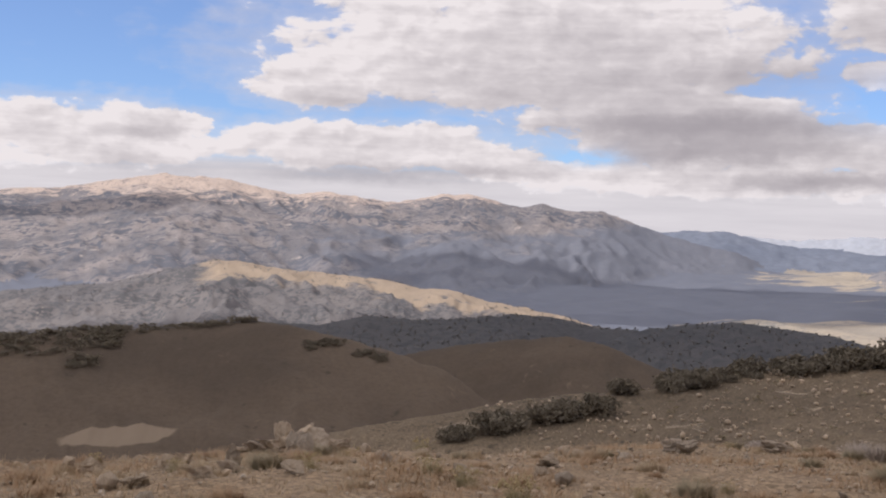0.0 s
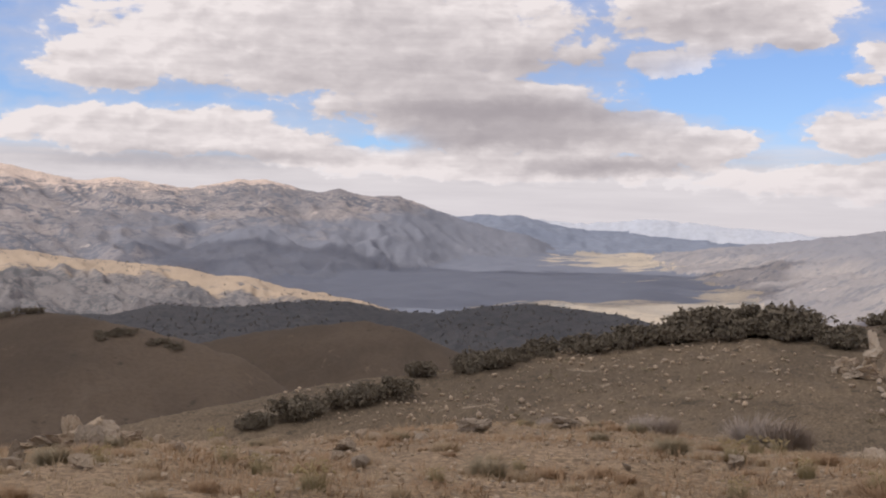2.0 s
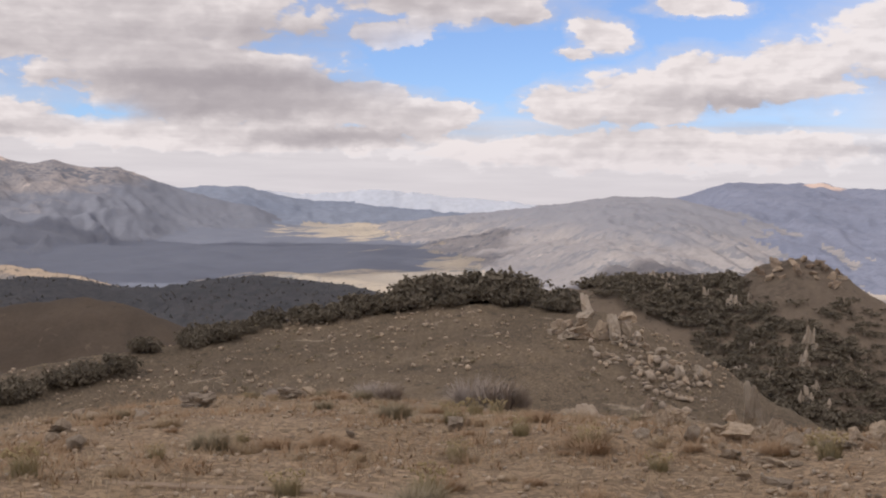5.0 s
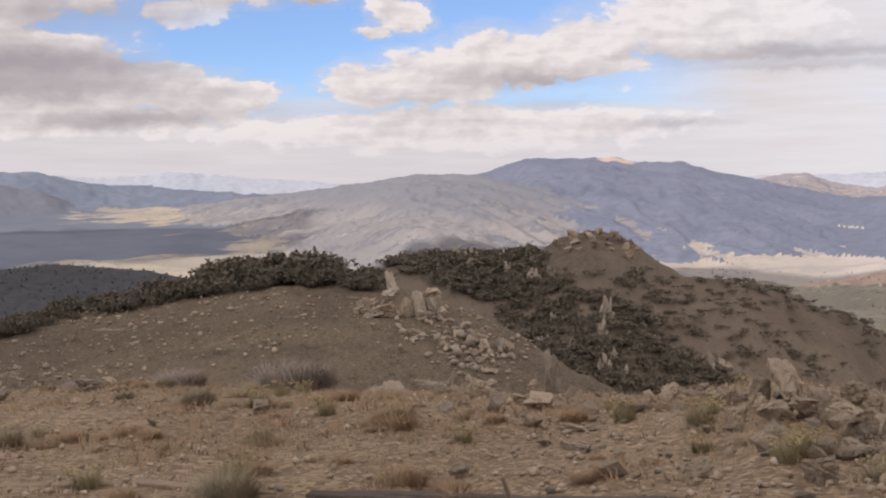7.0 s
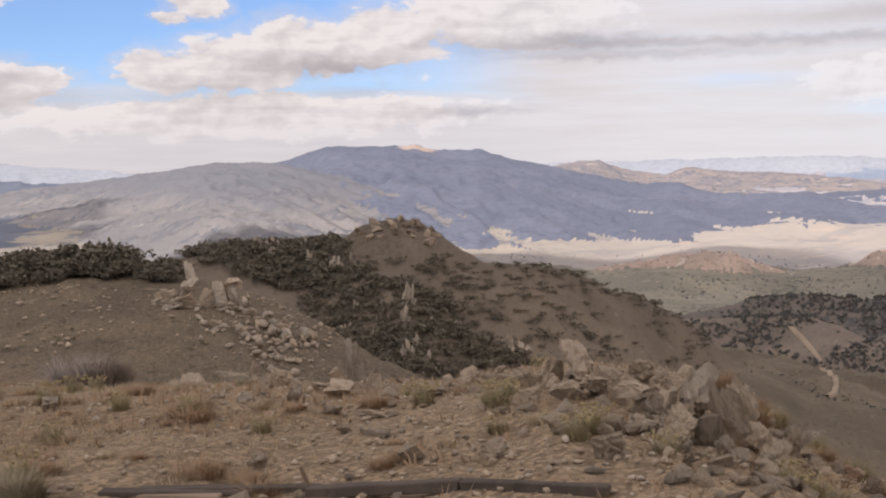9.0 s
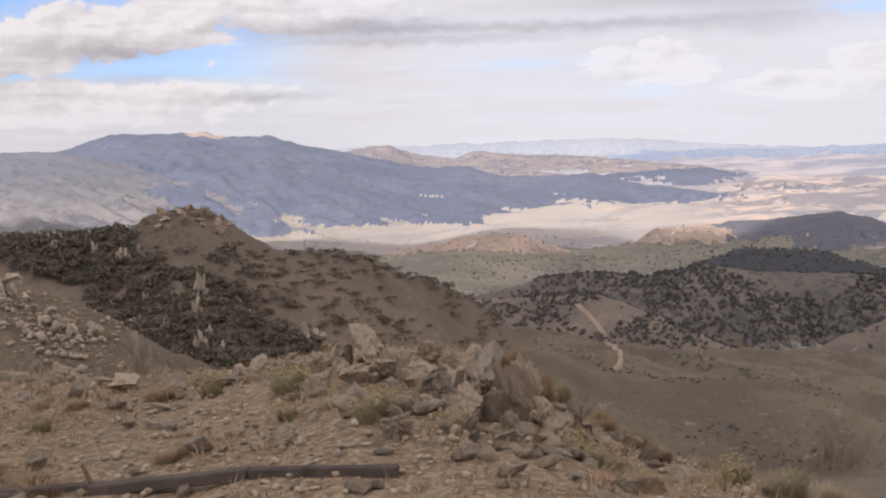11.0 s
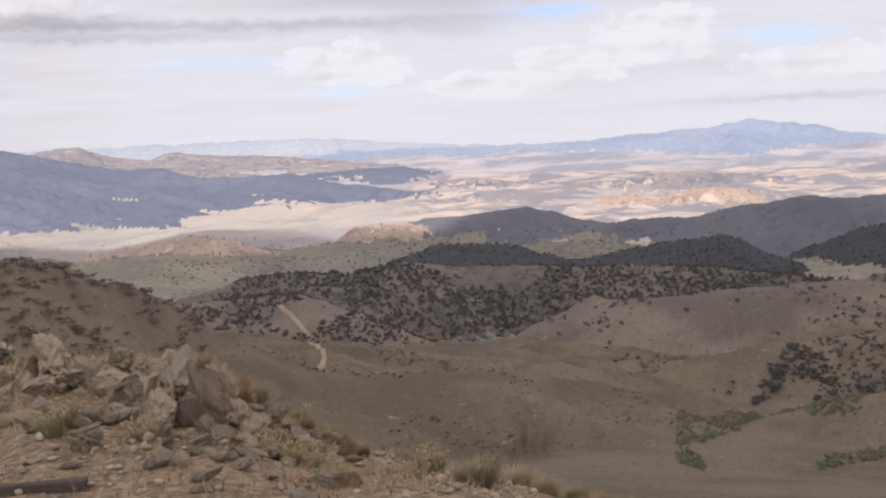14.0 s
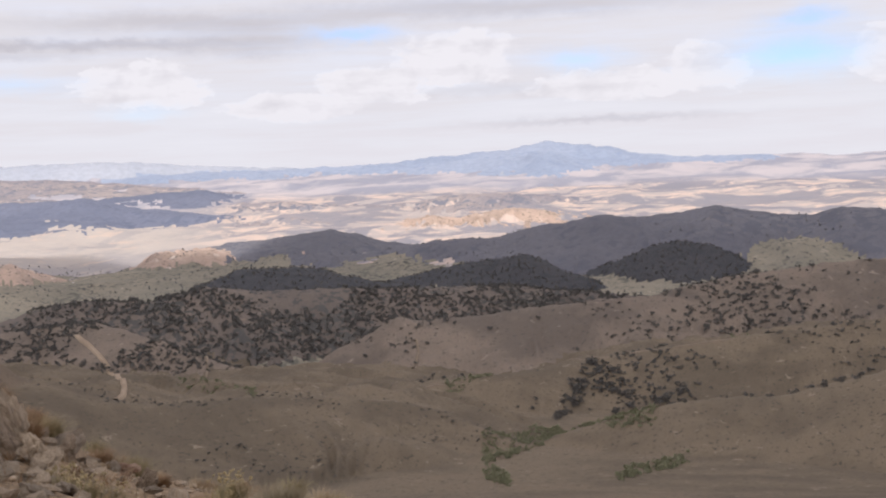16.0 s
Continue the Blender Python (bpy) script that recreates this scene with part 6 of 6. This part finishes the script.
THICK = [foliage(340 + i, 7, 44, 0.10, 1.3, 0.9) for i in range(6)]
woods("dark_hillside_brush", over_land(1400, 27, 52, 200, 285, TREE_RNG, dark_face, ["cone_hill"]), 1.4, 3.4, LEAF, "dense dark brush on the rocky hillside", THICK, 0.75)
woods("hill_brush", clumps_on(330, 40, 54, 215, 300, 16, 0.0, ["cone_hill"]), 0.5, 2.2, LEAF, "dark low brush dotted over the cone hill", THICK, 0.55)
woods("cone_hill_woods", over_land(190, 43.5, 53, 255, 330, TREE_RNG, lambda a, r, x, y, z: np.clip((a - 41) / 6, 0, 1) * (0.3 + (fbm(x / 12, y / 12, 3) > -0.2)), ["cone_hill"]), 1.2, 3.2, LEAF, "dark brush along the shoulder of the hill", THICK, 0.6)
woods("ridge_brush", clumps_on(120, 4, 36, 30, 118, 12, 0.1, ["mid_ridge"]), 0.2, 0.55, SAGE, "small grey brush dotted over the dry ridge")
woods("spur_junipers", clumps_on(1500, 47, 68, 330, 570, 28, -0.5, ["road_spur"]), 0.6, 2.0, JUNIPER, "scattered junipers on the tan spur", CONES)
woods("hillside_junipers", clumps_on(4400, 48, 86, 480, 830, 60, -0.35, ["wood_hill"]), 1.0, 2.7, JUNIPER, "dense junipers over the wooded hillside", CONES)
woods("slope_junipers", clumps_on(420, 69, 98, 470, 770, 40, 0.05, ["tan_hill"]), 1.0, 3.0, JUNIPER, "junipers scattered over the tan hillside")
woods("track_junipers", clumps_on(360, 66, 98, 330, 490, 30, 0.1, ["track_slope", "near_right_slope"]), 0.7, 2.0, JUNIPER, "low shrubs on the slope below the track")
woods("bench_shrubs", clumps_on(420, 47, 84, 120, 335, 30, 0.0, ["bench"]), 0.25, 0.8, JUNIPER, "few dark shrubs on the grassy bench")
woods("juniper_copse", over_land(120, 80.5, 86.5, 360, 470, TREE_RNG, lambda a, r, x, y, z: np.exp(-((a - 83.5) / 1.6) ** 2 - ((r - 420) / 30) ** 2), ["track_slope", "near_right_slope"]), 1.0, 2.6, JUNIPER, "dark juniper copse on a tan slope")
woods("upper_copse", over_land(260, 84, 94, 560, 740, TREE_RNG, lambda a, r, x, y, z: np.exp(-((a - 88) / 2.6) ** 2 - ((r - 660) / 60) ** 2), ["tan_hill"]), 1.4, 3.2, JUNIPER, "dark juniper wood on the upper slope")
woods("dark_hill_trees", clumps_on(2300, 61, 90, 760, 1230, 90, -0.8, ["dark_hill_a", "dark_hill_b", "dark_hill_c"]), 1.0, 2.2, JUNIPER, "dark conifers covering rounded hills", CONES)
woods("left_hill_trees", clumps_on(2200, -12, 21, 640, 975, 110, -0.6, ["wooded_hill_left", "wooded_hill_mid"]), 0.8, 1.7, JUNIPER, "dark conifers on the hills beyond the brown slope", CONES)
woods("pinyon_trees", clumps_on(1900, -22, 9, 1150, 1710, 120, -0.3, ["golden_ridge"]), 0.9, 2.1, HAZY_WOOD, "pinyon pines dotted over sunlit hills", CONES)
woods("flat_trees", clumps_on(1800, 44, 96, 1000, 1700, 120, -0.1, None), 0.8, 2.2, HAZY_WOOD, "trees dotted over the valley floor", CONES)
woods("crest_trees", np.concatenate([belt([(-21, 446), (-18.5, 440), (-16, 443), (-14.6, 444)], 200, 26), belt([(-14.6, 447), (-12.2, 449), (-10, 450)], 46, 7), belt([(-17, 420), (-15.8, 420)], 26, 8), belt([(-9.8, 450), (-8.8, 450)], 16, 4)]), 1.4, 3.6, LEAF, "dark trees along the brown hill's crest", THICK, 0.7)
woods("crest_copse", np.concatenate([belt([(-6.2, 425), (-4.6, 432)], 50, 8), belt([(-3.9, 424), (-2.6, 420)], 36, 8)]), 1.0, 2.8, LEAF, "dark copses on the brown hill's shoulder", THICK, 0.7)
woods("willows", np.concatenate([belt([(75.5, 300), (76.7, 314), (78.3, 345), (79.2, 358)], 280, 44), belt([(79.2, 358), (81.5, 332), (83.7, 326)], 170, 16), belt([(81.7, 250), (83.3, 273), (85.2, 290)], 110, 20), belt([(75.5, 262), (76.7, 248)], 70, 30),
                                 belt([(61.3, 420), (63.2, 398), (64.8, 335)], 110, 34), belt([(73.8, 451), (75.0, 456), (76.0, 470)], 90, 24), belt([(87.2, 560), (89, 500)], 50, 14)]), 0.5, 1.7, WILLOW, "green willow thicket along a dry draw")
woods("draw_copse", belt([(79.0, 405), (79.9, 438), (80.7, 452), (81.6, 446), (82.6, 428)], 150, 26), 1.0, 2.6, JUNIPER, "dark juniper copse above a willow draw")

# ---- tracks over the far slopes ----
def track(name, points, width, mat, label):
    """A graded dirt track laid over the land along a line of plan points."""
    pts = [Vector(p) for p in points]
    line = []
    for a, b in zip(pts, pts[1:]):
        n = max(2, int((b - a).length / 3))
        line += [a.lerp(b, k / n) for k in range(n)]
    line.append(pts[-1])
    for _ in range(6):
        line = [line[0]] + [(line[i - 1] + line[i] * 2 + line[i + 1]) / 4 for i in range(1, len(line) - 1)] + [line[-1]]
    vs, fs = [], []
    for i, p in enumerate(line):
        d = (line[min(i + 1, len(line) - 1)] - line[max(i - 1, 0)]).normalized()
        s = Vector((-d.y, d.x)) * (width * p.length / 520) * 0.5 * (1 + 0.12 * noise.noise(Vector((i * 0.3, 0, 0))))
        row = [p - s * 1.25, p - s, p, p + s, p + s * 1.25]
        z = max(ground_xy(q.x, q.y) for q in row) + 0.25
        for q, dz in zip(row, (-2.0, 0, 0.05, 0, -2.0)):
            vs.append((q.x, q.y, z + dz))
        if i:
            n = len(vs) - 10
            for j in range(4):
                fs.append((n + j, n + j + 1, n + 6 + j, n + 5 + j))
    tagged(new(name, mesh_of(name, vs, fs, mat, True)), label, "road", kind="structure")


track("road", [bearing(a).xy * r for a, r in [(56.9, 543), (57.09, 538), (57.56, 530), (57.94, 519), (58.28, 507), (58.62, 432), (58.88, 353), (58.82, 328), (58.44, 316)]], 2.3, DIRT_ROAD, "pale dirt road winding down a tan spur")
track("road_upper_branch", [bearing(a).xy * r for a, r in [(62.5, 540), (62.7, 510), (62.55, 494), (62.25, 440)]], 1.1, FAINT_TRACK, "faint dirt track on the spur")
track("road_far_slope", [bearing(a).xy * r for a, r in [(72.46, 622), (72.6, 611), (72.43, 595), (72.24, 573)]], 1.1, FAINT_TRACK, "faint dirt track climbing a tan hill")
track("road_across_slope", [bearing(a).xy * r for a, r in [(71.5, 440), (72.94, 445), (74.26, 451), (75.6, 470), (77.2, 500), (79.0, 490), (81.08, 470), (84.24, 468), (87.34, 475)]], 1.3, FAINT_TRACK, "faint dirt track crossing a tan slope")
